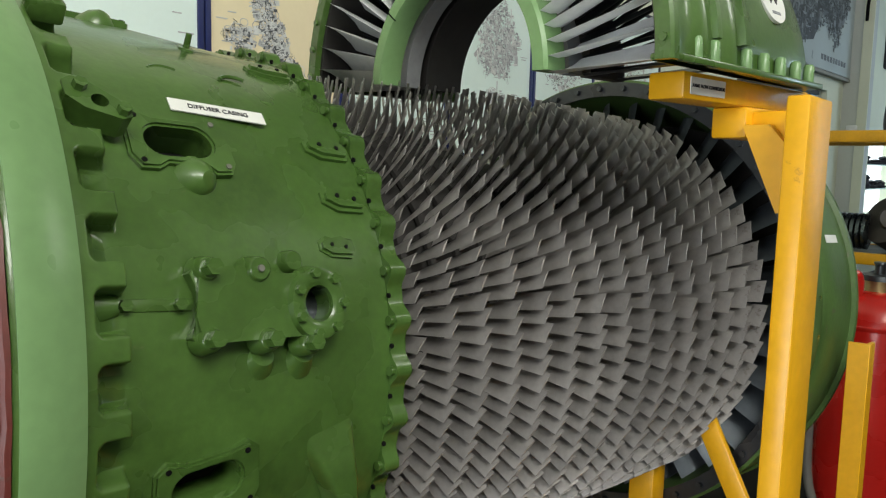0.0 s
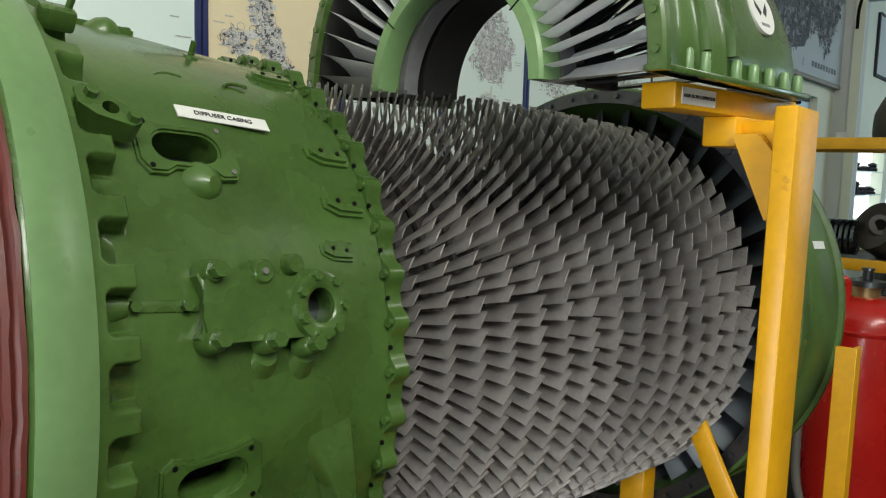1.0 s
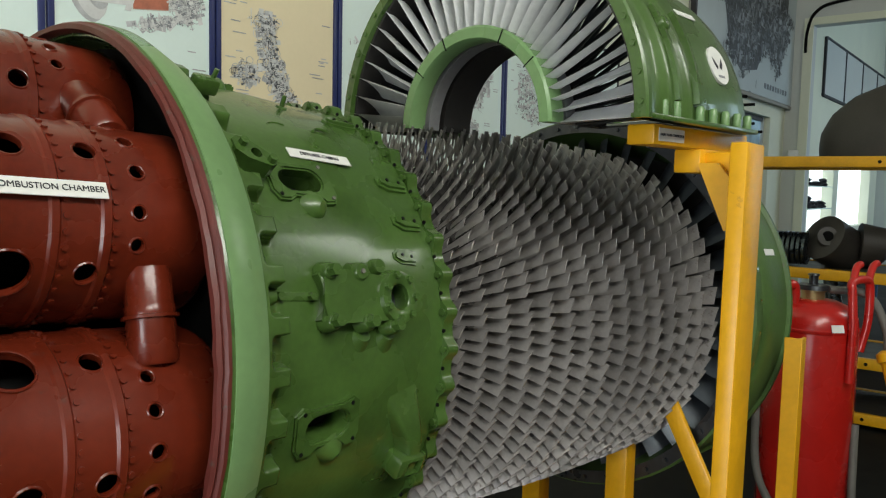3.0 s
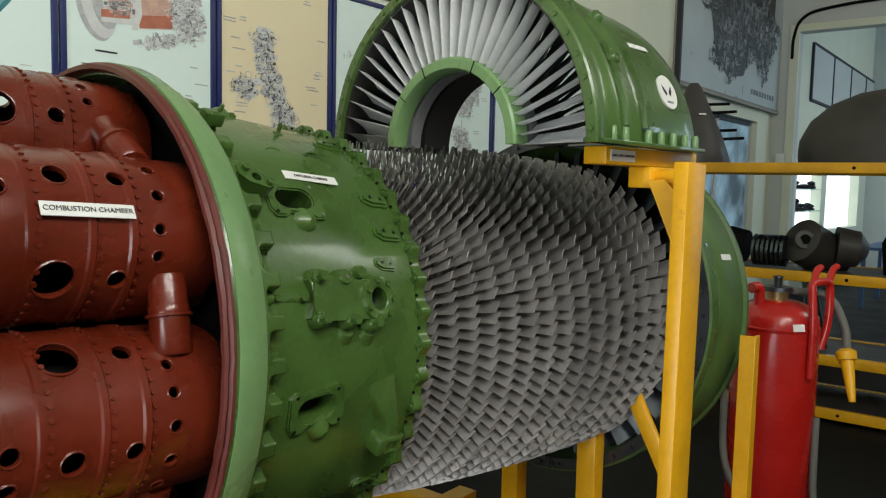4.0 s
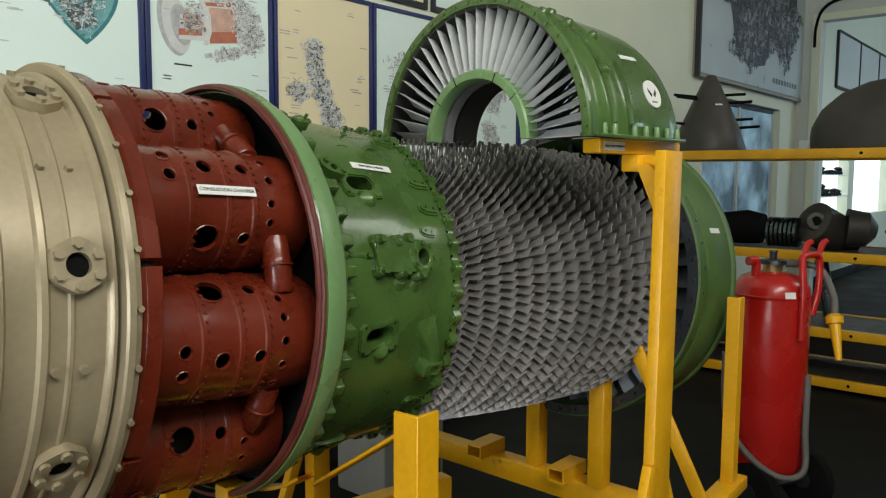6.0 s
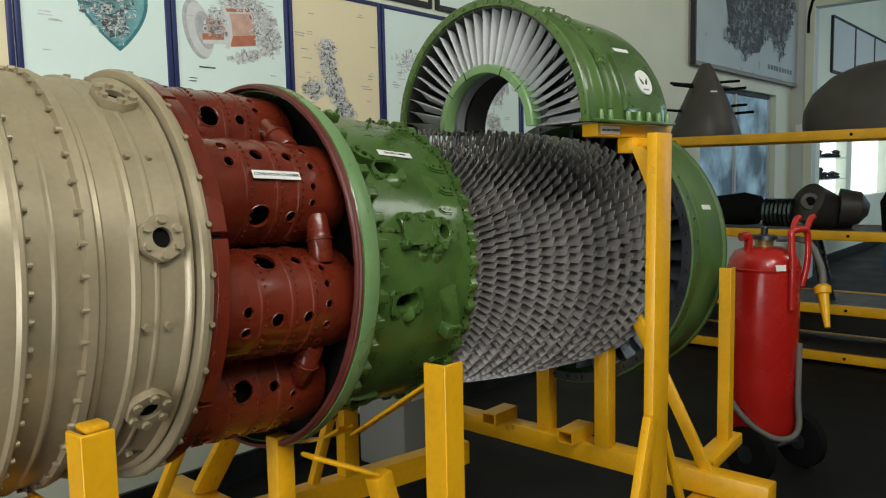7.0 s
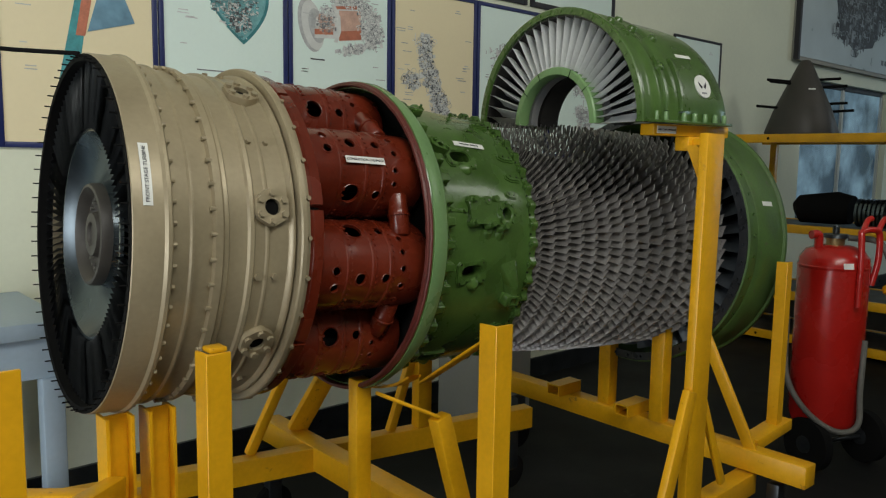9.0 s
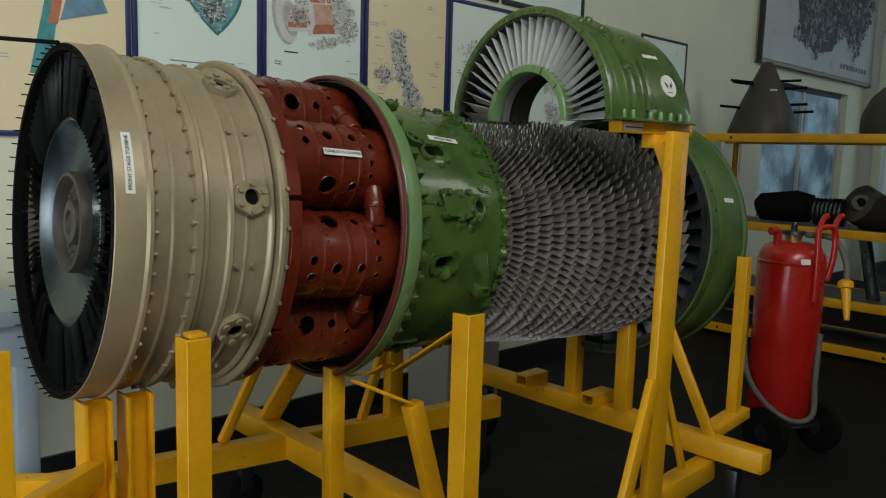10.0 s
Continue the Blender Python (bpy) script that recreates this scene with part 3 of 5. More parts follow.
stud = mesh_of(tube([(-0.02, 0, 0), (-0.006, 0, 0)], 0.0062, 10), GREEN)
ring_of("bolt", stud, diffuser, 44, 0.766, 0.4475)
hole = mesh_of(tube([(-0.0025, 0, 0), (0.0, 0, 0)], 0.0032, 10), BLACK)
ring_of("bolt_hole", hole, diffuser, 44, 0.7515, 0.4475, 360 / 88)
gbolt = mesh_of(hexagon_head(0.0085, 0.010), GREEN)
gboss = mesh_of(tube([(0, 0, -0.012), (0, 0, 0.008), (0, 0, 0.010)], [0.0155, 0.0125, 0.0105], 16), GREEN)
disc_dark = mesh_of(tube([(0, 0, -0.002), (0, 0, 0.0)], 0.0032, 10), BLACK)
disc_white = mesh_of(tube([(0, 0, -0.002), (0, 0, 0.001)], 0.0034, 10), BOLT)


def oval_port(s, a, r, spin=0.0):
    """A cast pad round an oval opening, with a bolt lug in each corner."""
    pad = bmesh.new()
    add_prism(pad, [(-0.060, -0.022), (-0.050, -0.038), (-0.030, -0.038), (-0.018, -0.030), (0.022, -0.031), (0.034, -0.042), (0.054, -0.040), (0.062, -0.024), (0.060, 0.026), (0.048, 0.036), (0.026, 0.031), (-0.024, 0.031), (-0.044, 0.038), (-0.058, 0.028)], -0.012, 0.0075)
    pad = carve(pad, prism_at(slot(0.078, 0.040), -0.05, 0.05))
    bmesh.ops.bevel(pad, geom=[e for e in pad.edges if e.calc_face_angle(0) > 0.9 and min(v.co.z for v in e.verts) > 0.005], offset=0.003, segments=2, affect="EDGES")
    o = part("oval_port", pad, GREEN, diffuser, "green cast pad round an oval opening", angle=45)
    o.matrix_local = on_axis(s, r, a, spin)
    for x, y in ((-0.047, -0.030), (0.049, -0.032), (-0.044, 0.030), (0.044, 0.027)):
        shared("bolt_hole", disc_white if (x > 0 and a > 30 and a < 40) else disc_dark, o, pose(x, y, 0.0085))
    # Black plate over the green floor, for the shade in the port.
    part("bore", prism_at(slot(0.074, 0.037), -0.040, -0.037), BLACK, o, "black plate in place of the shade in the opening", smooth=False)
    boss = part("boss", tube([(0.012, -0.040, -0.010), (0.016, -0.048, 0.004), (0.018, -0.052, 0.010)], [0.027, 0.018, 0.009], 18), GREEN, o)
    return o


oval_port(0.500, 36.2, 0.450)
oval_port(0.500, -11.2, 0.450, 6)
oval_port(0.500, 82, 0.450)
oval_port(0.500, -58, 0.450)
# small bored flange beside the ribs
sb = bmesh.new()
add_prism(sb, [(-0.042, 0.010), (-0.034, 0.022), (-0.018, 0.024), (0.020, 0.012), (0.040, 0.004), (0.044, -0.010), (0.034, -0.020), (-0.010, -0.022), (-0.034, -0.012)], -0.02, 0.014)
sb = carve(sb, prism_at(ellipse(0.0105, 0.0105, 20, 0.004, -0.002), -0.04, 0.04))
small = part("bored_flange", sb, GREEN, diffuser, "small green flange with a bore")
small.matrix_local = on_axis(0.405, 0.478, 38.2, -20) @ Matrix.Scale(0.82, 4)
# Black disc for the shade down this bore.
part("bore", tube([(0.004, -0.002, -0.01), (0.004, -0.002, -0.008)], 0.011, 16), BLACK, small)
shared("bolt", gbolt, small, pose(-0.022, 0.008, 0.014))
shared("bolt", gbolt, small, pose(0.032, -0.008, 0.014))
# accessory cover with a round port
cover = bmesh.new()
add_prism(cover, [(-0.088, -0.030), (-0.080, -0.041), (-0.066, -0.040), (-0.056, -0.030), (0.040, -0.034), (0.060, -0.036), (0.082, -0.026), (0.090, 0.0), (0.082, 0.026), (0.056, 0.034), (0.010, 0.030), (-0.050, 0.031), (-0.062, 0.042), (-0.080, 0.042), (-0.088, 0.030), (-0.078, 0.008), (-0.080, -0.012)], -0.02, 0.016)
bmesh.ops.bevel(cover, geom=[e for e in cover.edges if min(v.co.z for v in e.verts) > 0.01], offset=0.006, segments=3, affect="EDGES")
cover = carve(cover, prism_at(ellipse(0.0165, 0.019, 24, 0.046, -0.002), -0.06, 0.06))
acc = part("accessory_cover", cover, GREEN, diffuser, "raised green accessory cover with a round port", angle=45)
acc.matrix_local = on_axis(0.570, 0.452, 12.1, -2) @ Matrix.Diagonal((1.1, 1.08, 1.2, 1.0))
pr = [(0.0165, 0.0), (0.017, 0.021), (0.023, 0.024), (0.033, 0.022), (0.037, 0.008)]
b = bmesh.new()
rows = [[b.verts.new((0.046 + q * math.cos(t), -0.002 + 1.12 * q * math.sin(t), z)) for q, z in pr] for t in [2 * math.pi * k / 32 for k in range(32)]]
for k in range(32):
    for i in range(len(pr) - 1):
        b.faces.new((rows[k][i], rows[k][i + 1], rows[(k + 1) % 32][i + 1], rows[(k + 1) % 32][i]))
part("port_ring", b, GREEN, acc, "green bolted ring round the port")
# Dark disc closes the port, in place of shade inside.
part("bore", tube([(0.046, -0.002, -0.006), (0.046, -0.002, -0.004)], 0.0195, 24), DARK_STEEL, acc, "dark disc in place of the shade in the bore")
for k in range(7):
    t = 2 * math.pi * k / 7
    shared("bolt", gbolt, acc, pose(0.046 + 0.028 * math.cos(t), -0.002 + 0.032 * math.sin(t), 0.022) @ Matrix.Scale(0.62, 4))
for x, y in ((-0.073, -0.033), (-0.073, 0.034), (-0.012, -0.036), (0.035, -0.042)):
    shared("bolt_boss", gboss, acc, pose(x, y, 0.010) @ Matrix.Scale(0.92, 4))
    shared("bolt", gbolt, acc, pose(x, y, 0.020))
shared("bolt_boss", gboss, acc, pose(-0.02, 0.034, 0.010))
shared("screw", disc_white, acc, pose(-0.02, 0.034, 0.0215))
shared("bolt_boss", gboss, acc, pose(0.030, 0.045, -0.004) @ Matrix.Scale(0.9, 4))
for x in (-0.012, 0.035):
    part("boss", tube([(x + 0.004, -0.058, -0.02), (x + 0.002, -0.050, 0.0)], [0.022, 0.012], 16), GREEN, acc)
link = part("link_bracket", box((-0.118, 0.002, -0.002), (0.075, 0.012, 0.007), None, 0.002), GREEN, acc, "small green link bracket")
shared("bolt", gbolt, link, pose(-0.145, 0.002, 0.001) @ Matrix.Scale(0.7, 4))
shared("bolt", gbolt, link, pose(-0.095, 0.002, 0.001) @ Matrix.Scale(0.7, 4))
part("boss", tube([(-0.172, 0.002, -0.03), (-0.168, 0.002, -0.006), (-0.150, 0.002, 0.002)], [0.024, 0.020, 0.008], 20), GREEN, acc)
# lugs towards the front flange
for s, a, q in ((0.712, 38.8, 1.0), (0.709, 28.7, 1.0), (0.682, 20.5, 0.8), (0.712, -40, 1.0), (0.71, 62, 1.0), (0.70, -24.5, 1.1)):
    lug = bmesh.new()
    add_prism(lug, [(-0.034, 0.006), (-0.020, 0.016), (0.006, 0.012), (0.030, 0.016), (0.036, 0.0), (0.030, -0.014), (-0.010, -0.016), (-0.032, -0.008)], -0.012, 0.010)
    bmesh.ops.bevel(lug, geom=[e for e in lug.edges if min(v.co.z for v in e.verts) > 0.005], offset=0.005, segments=2, affect="EDGES")
    lg = part("lug", lug, GREEN, diffuser)
    lg.matrix_local = on_axis(s, 0.440, a, -6) @ Matrix.Scale(q, 4)
    shared("bolt_hole", disc_dark, lg, pose(-0.012, 0.002, 0.0115))
    shared("bolt_hole", disc_dark, lg, pose(0.014, 0.001, 0.0115))
# cast fairing that widens towards the front mount
fair = bmesh.new()
grid = []
for j in range(25):
    y = 0.122 - 0.20 * j / 24
    left = -0.074 + 0.104 * ease((0.122 - y) / 0.19)
    grid.append([fair.verts.new((left + (0.060 - left) * i / 20, y, -0.006 + 0.040 * ease((0.122 - y) / 0.15) * ease(i / 7) * ease((20 - i) / 3.0) - y * y / 0.88)) for i in range(21)])
for p, q in zip(grid, grid[1:]):
    for i in range(20):
        fair.faces.new((p[i], p[i + 1], q[i + 1], q[i]))
edge = bmesh.ops.extrude_edge_only(fair, edges=[e for e in fair.edges if e.is_boundary])
for v in edge["geom"]:
    if isinstance(v, bmesh.types.BMVert):
        v.co.z = -0.05
fo = part("fairing", fair, GREEN, diffuser, "cast green fairing rib", angle=75)
fo.matrix_local = on_axis(0.650, 0.438, -17)
sock = part("mount_socket", carve(box((0.0, 0.0, 0.01), (0.062, 0.040, 0.05), None, 0.008), box((0.004, 0.0, 0.03), (0.034, 0.026, 0.06))), GREEN, diffuser, "green mounting socket")
sock.matrix_local = on_axis(0.690, 0.444, -23.5)
# raised scribe marks and studs near the top
for s, a in ((0.527, 52.6), (0.623, 53)):
    arc = [(0.022 * math.cos(t), 0.016 * math.sin(t), 0.0) for t in [0.5 + 2.0 * k / 10 for k in range(11)]]
    o = part("cast_mark", tube(arc, 0.0025, 8), GREEN, diffuser)
    o.matrix_local = on_axis(s, 0.4485, a, 10)
blk = part("top_fitting", box((0, 0, 0.012), (0.060, 0.036, 0.040), None, 0.008), GREEN, diffuser, "green fitting block with a stud")
blk.matrix_local = on_axis(0.392, 0.480, 56) @ Matrix.Scale(0.66, 4)
part("stud", tube([(0.018, 0.004, 0.03), (0.020, 0.004, 0.052)], 0.006, 10), GREEN, blk)
for s, a in ((0.60, 66),):
    o = part("stud", tube([(0, 0, -0.004), (0, 0, 0.006), (0, 0, 0.0065), (0, 0, 0.026)], [0.012, 0.010, 0.0045, 0.004], 12), GREEN, diffuser)
    o.matrix_local = on_axis(s, 0.443, a)
label_strip(diffuser, "DIFFUSER CASING", 0.122, 0.0205, on_axis(0.569, 0.4512, 43.7, -3), 0.0096, 0.45)

# ---- compressor rotor ----
rotor = part("compressor_drum", revolve([(0.785, 0.30), (0.79, 0.360), (1.05, 0.344), (1.4, 0.298), (1.84, 0.225), (1.92, 0.18), (1.94, 0.05)], 72), DRUM, engine, "dark dull steel compressor drum")
STAGES = 15


def rotor_blade(h, chord, stag0, stag1, thick, camber=0.045):
    """One twisted, cambered blade: z outward, x along the axis."""
    bm = bmesh.new()
    nr, nc = 4, 5
    rings = []
    for j in range(nr):
        q = j / (nr - 1)
        g = radians(stag0 + (stag1 - stag0) * q)
        ring = []
        for side in (1, -1):
            for k in range(nc):
                u = (k / (nc - 1) - 0.5) * (1 if side > 0 else -1)
                if side < 0 and k in (0, nc - 1):
                    continue
                w = camber * chord * (1 - 4 * u * u) + side * thick * (1 - 4 * u * u)
                cu = u * chord
                ring.append(bm.verts.new((cu * math.cos(g) - w * math.sin(g), cu * math.sin(g) + w * math.cos(g), h * q)))
        rings.append(ring)
    m = len(rings[0])
    for p, q in zip(rings, rings[1:]):
        for i in range(m):
            bm.faces.new((p[i], p[(i + 1) % m], q[(i + 1) % m], q[i]))
    bm.faces.new(rings[-1])
    return bm


for i in range(STAGES):
    q = i / (STAGES - 1)
    s = 0.822 + 1.035 * (0.80 * q + 0.20 * q * q)
    tip = 0.428 + 0.046 * math.sin(min(1.0, q * 1.25) * math.pi / 2)
    count = int(round(116 - 54 * q ** 1.2))
    chord = 0.028 + 0.030 * q
    root = 0.366 - 0.13 * q ** 1.6
    bm = rotor_blade(tip - root, chord, 36, 50 + 4 * q, 0.0012 + 0.0008 * q)
    blade_me = mesh_of(bm, BLADE, angle=60)
    stage = part("compressor_stage", revolve([(s - 0.024, root - 0.004), (s - 0.022, root + 0.002), (s + 0.022, root + 0.002), (s + 0.024, root - 0.004)], 64), DRUM, engine, "ring of the compressor drum")
    near_set = set(sorted(range(count), key=lambda k: abs(((k * 360.0 / count + 5 * i + 8) + 180) % 360 - 180))[:20])
    tmp = bmesh.new()
    tmp.from_mesh(blade_me)
    vs = [v.co.copy() for v in tmp.verts]
    fs = [[v.index for v in f.verts] for f in tmp.faces]
    tmp.free()
    verts, faces = [], []
    for k in range(count):
        jit = random.uniform(-0.35, 0.35)
        m = on_axis(s, root, k * 360.0 / count + 5 * i + jit) @ pose(0, 0, 0, random.uniform(-1.5, 1.5), 0, random.uniform(-2.5, 2.5))
        if k in near_set:
            shared("blade", blade_me, stage, m)
        else:
            o = len(verts)
            verts += [m @ v for v in vs]
            faces += [[a + o for a in f] for f in fs]
    me = bpy.data.meshes.new("blading")
    me.from_pydata([tuple(v) for v in verts], [], faces)
    me.materials.append(BLADE)
    me.shade_smooth()
    me.set_sharp_from_angle(angle=radians(60))
    ob = new("blading", me)
    ob.parent = stage
    tagged(ob, kind="stuff")

# ---- intake casing ----
intake = part("intake_casing", revolve([(1.885, 0.535), (1.885, 0.566), (1.890, 0.573), (1.915, 0.573), (1.921, 0.562), (1.97, 0.561), (1.976, 0.566), (2.06, 0.567), (2.168, 0.563), (2.174, 0.573), (2.190, 0.573), (2.194, 0.51), (2.194, 0.48), (2.0, 0.505)], 120, closed=True), GREEN_DULL, engine, "dull green intake casing ring")
# The shade on this face is put into its dark colour.
part("flange_ring", revolve([(1.877, 0.530), (1.877, 0.566), (1.884, 0.566), (1.884, 0.530)], 96, closed=True), SHADED_FACE, intake, "bolting face of the intake ring, coloured dark for shade")
fb = mesh_of(tube([(-0.010, 0, 0), (0.004, 0, 0)], 0.007, 8), DARK_STEEL)
ring_of("bolt", fb, intake, 48, 1.876, 0.549)
fh = mesh_of(tube([(0, 0, -0.002), (0, 0, 0.005)], 0.007, 8), GREEN)
ring_of("bolt", fh, intake, 40, 1.945, 0.561, 4)
VANE_DARK = material("bluish_dark_vane_steel", (0.10, 0.115, 0.13), 0.36, 0.6, 0.2, 8, 80)
gv = mesh_of(rotor_blade(0.325, 0.105, 30, 42, 0.004), VANE_DARK, angle=60)
for k in range(38):
    shared("guide_vane", gv, intake, on_axis(1.975, 0.205, 360 * k / 38))
# Dark sheet added so that no bright view shows through the inlet.
part("inlet_backing", revolve([(2.188, 0.485), (2.185, 0.40), (2.18, 0.15), (2.19, 0.01)], 64), DRUM, intake, "dark sheet added to close off the deep inlet")
part("hub", revolve([(1.95, 0.19), (1.96, 0.212), (2.08, 0.212), (2.18, 0.14), (2.23, 0.01)], 48), DARK_STEEL, intake, "dark hub")
label_strip(intake, "", 0.075, 0.019, on_axis(2.062, 0.5675, 17.9), 0.01)

# ---- upper half of the compressor casing, standing on the stand ----
HALF = Matrix.Translation((1.03, 0.868, 1.722)) @ pose(0, 0, 0, 0, 0, -4.9)
DULL_STEEL = material("dull_grey_steel", (0.34, 0.35, 0.36), 0.5, 0.5, 0.2, 8, 70)
half = thing("compressor_casing_half", "upper half of a green compressor casing with stator vanes", "engine casing", HALF)
hp = [(0.0, 0.388), (0.0, 0.410), (0.004, 0.414), (0.016, 0.414), (0.022, 0.406), (0.05, 0.402), (0.075, 0.402), (0.085, 0.407), (0.105, 0.407), (0.115, 0.400), (0.17, 0.398), (0.18, 0.402), (0.20, 0.402), (0.21, 0.395), (0.34, 0.392), (0.45, 0.387), (0.51, 0.382), (0.52, 0.378), (0.52, 0.370), (0.4, 0.374), (0.05, 0.380)]
hs = revolve(hp, 96, 0, 180, True)
for v in hs.verts:
    if v.co.x > 0.2:
        v.co.x = 0.2 + (v.co.x - 0.2) * (1 - 0.42 * math.atan2(v.co.z, -v.co.y) / math.pi)
part("shell", hs, GREEN, half, "green half shell with raised bands", angle=34)
hub = part("hub_ring", revolve([(0.008, 0.176), (0.002, 0.180), (0.002, 0.201), (0.007, 0.206), (0.048, 0.206), (0.050, 0.19), (0.048, 0.176)], 72, 0, 180, True), GREEN_PALE, half, "pale green hub ring in segments")
for a in (38, 66, 114, 142):
    g = part("joint", box((0.0015, 0, 0.0), (0.003, 0.0016, 0.030)), BLACK, hub)
    g.matrix_local = on_axis(0.0, 0.1905, a)
for rr, s0, ln, mt, lb in ((0.180, 0.066, 0.034, DULL_STEEL, "grey inner vane ring"), (0.183, 0.118, 0.095, DRUM, "dark inner barrel")):
    part("inner_ring", revolve([(s0, rr), (s0, rr + 0.020), (s0 + ln, rr + 0.020), (s0 + ln, rr)], 64, 0, 180, True), mt, half, lb)
for s0, n, r0, mat, ch, g0, g1 in ((0.050, 28, 0.204, VANE, 0.090, 18, 27), (0.115, 47, 0.198, DARK_STEEL, 0.034, 12, 22), (0.205, 49, 0.20, DARK_STEEL, 0.034, 12, 22)):
    vm = mesh_of(rotor_blade(0.392 - r0, ch, g0, g1, 0.0026, -0.10), mat, angle=60)
    for k in range(n):
        shared("stator_vane", vm, half, on_axis(s0, r0, (k + 0.5) * 180 / n))
# Dark lining added over the green shell so the vane gaps go dark.
part("inner_lining", revolve([(0.012, 0.380), (0.012, 0.387), (0.26, 0.383), (0.26, 0.372)], 64, 0, 180, True), DRUM, half, "dark lining added inside the half shell to darken vane gaps")
fb2 = mesh_of(tube([(-0.004, 0, 0), (0.002, 0, 0)], 0.006, 8), GREEN)
for k in range(24):
    shared("bolt_boss", fb2, half, on_axis(0.0, 0.401, 4 + 172 * k / 23))
foot = mesh_of(tube([(0, 0, 0), (0, 0, 0.030), (0, 0, 0.034)], [0.0095, 0.0088, 0.006], 14), GREEN_PALE)
for s in (0.085, 0.135, 0.235, 0.295, 0.355, 0.415, 0.47):
    o = shared("foot_bolt", foot, half, pose(s, -0.399, 0.005))
    tagged(o, "pale green upright foot bolt")
part("foot_rail", box((0.26, -0.392, 0.005), (0.50, 0.036, 0.010), None, 0.003), GREEN, half, "green split-line flange")
part("foot_rail", box((0.20, 0.392, 0.005), (0.38, 0.036, 0.010), None, 0.003), GREEN, half, "green split-line flange")
for s, a, r in ((0.145, 28, 0.398), (0.145, 55, 0.398), (0.15, 66, 0.398), (0.065, 60, 0.401), (0.20, 47, 0.400)):
    o = part("boss", tube([(0, 0, -0.006), (0, 0, 0.012), (0, 0, 0.016)], [0.020, 0.015, 0.010], 16), GREEN, half)
    o.matrix_local = on_axis(s, r, a)
for s in (0.14, 0.225):
    part("cast_rib", revolve([(s - 0.012, 0.388), (s - 0.006, 0.408), (s + 0.006, 0.408), (s + 0.012, 0.388)], 20, 6, 34, True), GREEN, half, "raised cast rib")
badge = part("round_badge", tube([(0, 0, -0.004), (0, 0, 0.0015)], 0.050, 40), LABEL, half, "round white badge with a dark winged emblem")
badge.matrix_local = on_axis(0.375, 0.393, 20.5) @ Matrix.Diagonal((0.86, 0.86, 1, 1))
for sgn in (1, -1):
    part("emblem", prism_at([(sgn * 0.004, -0.004), (sgn * 0.010, 0.004), (sgn * 0.026, 0.020), (sgn * 0.024, 0.004), (sgn * 0.012, -0.012)], 0.0016, 0.0022), LETTER, badge, smooth=False)
part("emblem_bar", box((0, -0.030, 0.0018), (0.034, 0.006, 0.0008)), INK, badge, smooth=False)
label_strip(half, "", 0.085, 0.015, on_axis(0.33, 0.3925, 38), 0.01, 0.39)

# ---- yellow stands ----


def beam(parent, a, b, w=0.075, h=0.075, name="beam", up=(0, 0, 1)):
    return part(name, bar(a, b, w, h, up, 0.006), YELLOW, parent)


def angle_post(parent, x, y, z0, z1, w=0.07, name="post"):
    """An angle-iron post whose outer corner faces -x and -y."""
    bm = bmesh.new()
    t = 0.008
    add_prism(bm, [(0, 0), (w, 0), (w, t), (t, t), (t, w), (0, w)], z0, z1)
    bmesh.ops.bevel(bm, geom=[e for e in bm.edges], offset=0.0015, segments=1, affect="EDGES")
    o = part(name, bm, YELLOW, parent)
    o.matrix_local = pose(x, y, 0)
    return o


front = thing("engine_stand", "yellow welded steel stand under the compressor and intake", "stand", Matrix(), "engine stands")
beam(front, (1.80, 0.17, 0.395), (1.84, 1.85, 0.395), 0.085, 0.09)
beam(front, (1.20, 0.40, 0.30), (1.80, 0.42, 0.30), 0.08, 0.09)
beam(front, (1.845, 0.445, 0.435), (2.16, 0.445, 0.46), 0.08, 0.05)
TILT_ARM = pose(0, 0, 0, 0, 0, -6.4)
part("post", bar((1.258, 0.372, 0.0), (1.287, 0.372, 1.69), 0.110, 0.034, (0, 1, 0), 0.004), YELLOW, front)
part("arm", box((1.335, 0.5035, 1.702), (0.419, 0.060, 0.040), TILT_ARM, 0.004), YELLOW, front)
part("arm_bracket", box((1.392, 0.492, 1.657), (0.17, 0.060, 0.050), TILT_ARM, 0.004), YELLOW, front)
part("arm_plate", box((1.345, 0.43, 1.65), (0.05, 0.075, 0.05), TILT_ARM, 0.003), YELLOW, front)
part("gusset", prism_at([(0.472, 1.652), (0.412, 1.515), (0.385, 1.52), (0.385, 1.60), (0.43, 1.652)], 1.289, 1.309, Matrix(((0, 0, 1, 0), (1, 0, 0, 0), (0, 1, 0, 0), (0, 0, 0, 1)))), YELLOW, front, smooth=False)
label_strip(front, "AXIAL FLOW COMPRESSOR", 0.100, 0.025, pose(1.188, 0.4888, 1.702, 90, 0, -6.4), 0.0075)
angle_post(front, 2.045, 0.422, 0.475, 1.18, 0.048)
beam(front, (1.785, 0.70, 1.0), (1.79, 0.40, 0.42), 0.05, 0.02, "brace", (1, 0, 0))
beam(front, (1.335, 0.385, 0.76), (1.47, 0.36, 0.40), 0.035, 0.02, "brace", (0, 1, 0))
beam(front, (1.222, 0.366, 0.80), (0.91, 0.35, 0.02), 0.06, 0.03, "brace", (0, 1, 0))
for x, y in ((1.83, 1.15), (1.79, 0.84)):
    beam(front, (x, y, 0.44), (x, y, 0.90), 0.066, 0.066, "post", (0, 1, 0))
for y in (0.98, 1.38):
    part("channel", carve(box((1.79, y, 0.468), (0.17, 0.075, 0.055)), box((1.78, y, 0.468), (0.24, 0.061, 0.041))), YELLOW, front, smooth=False)


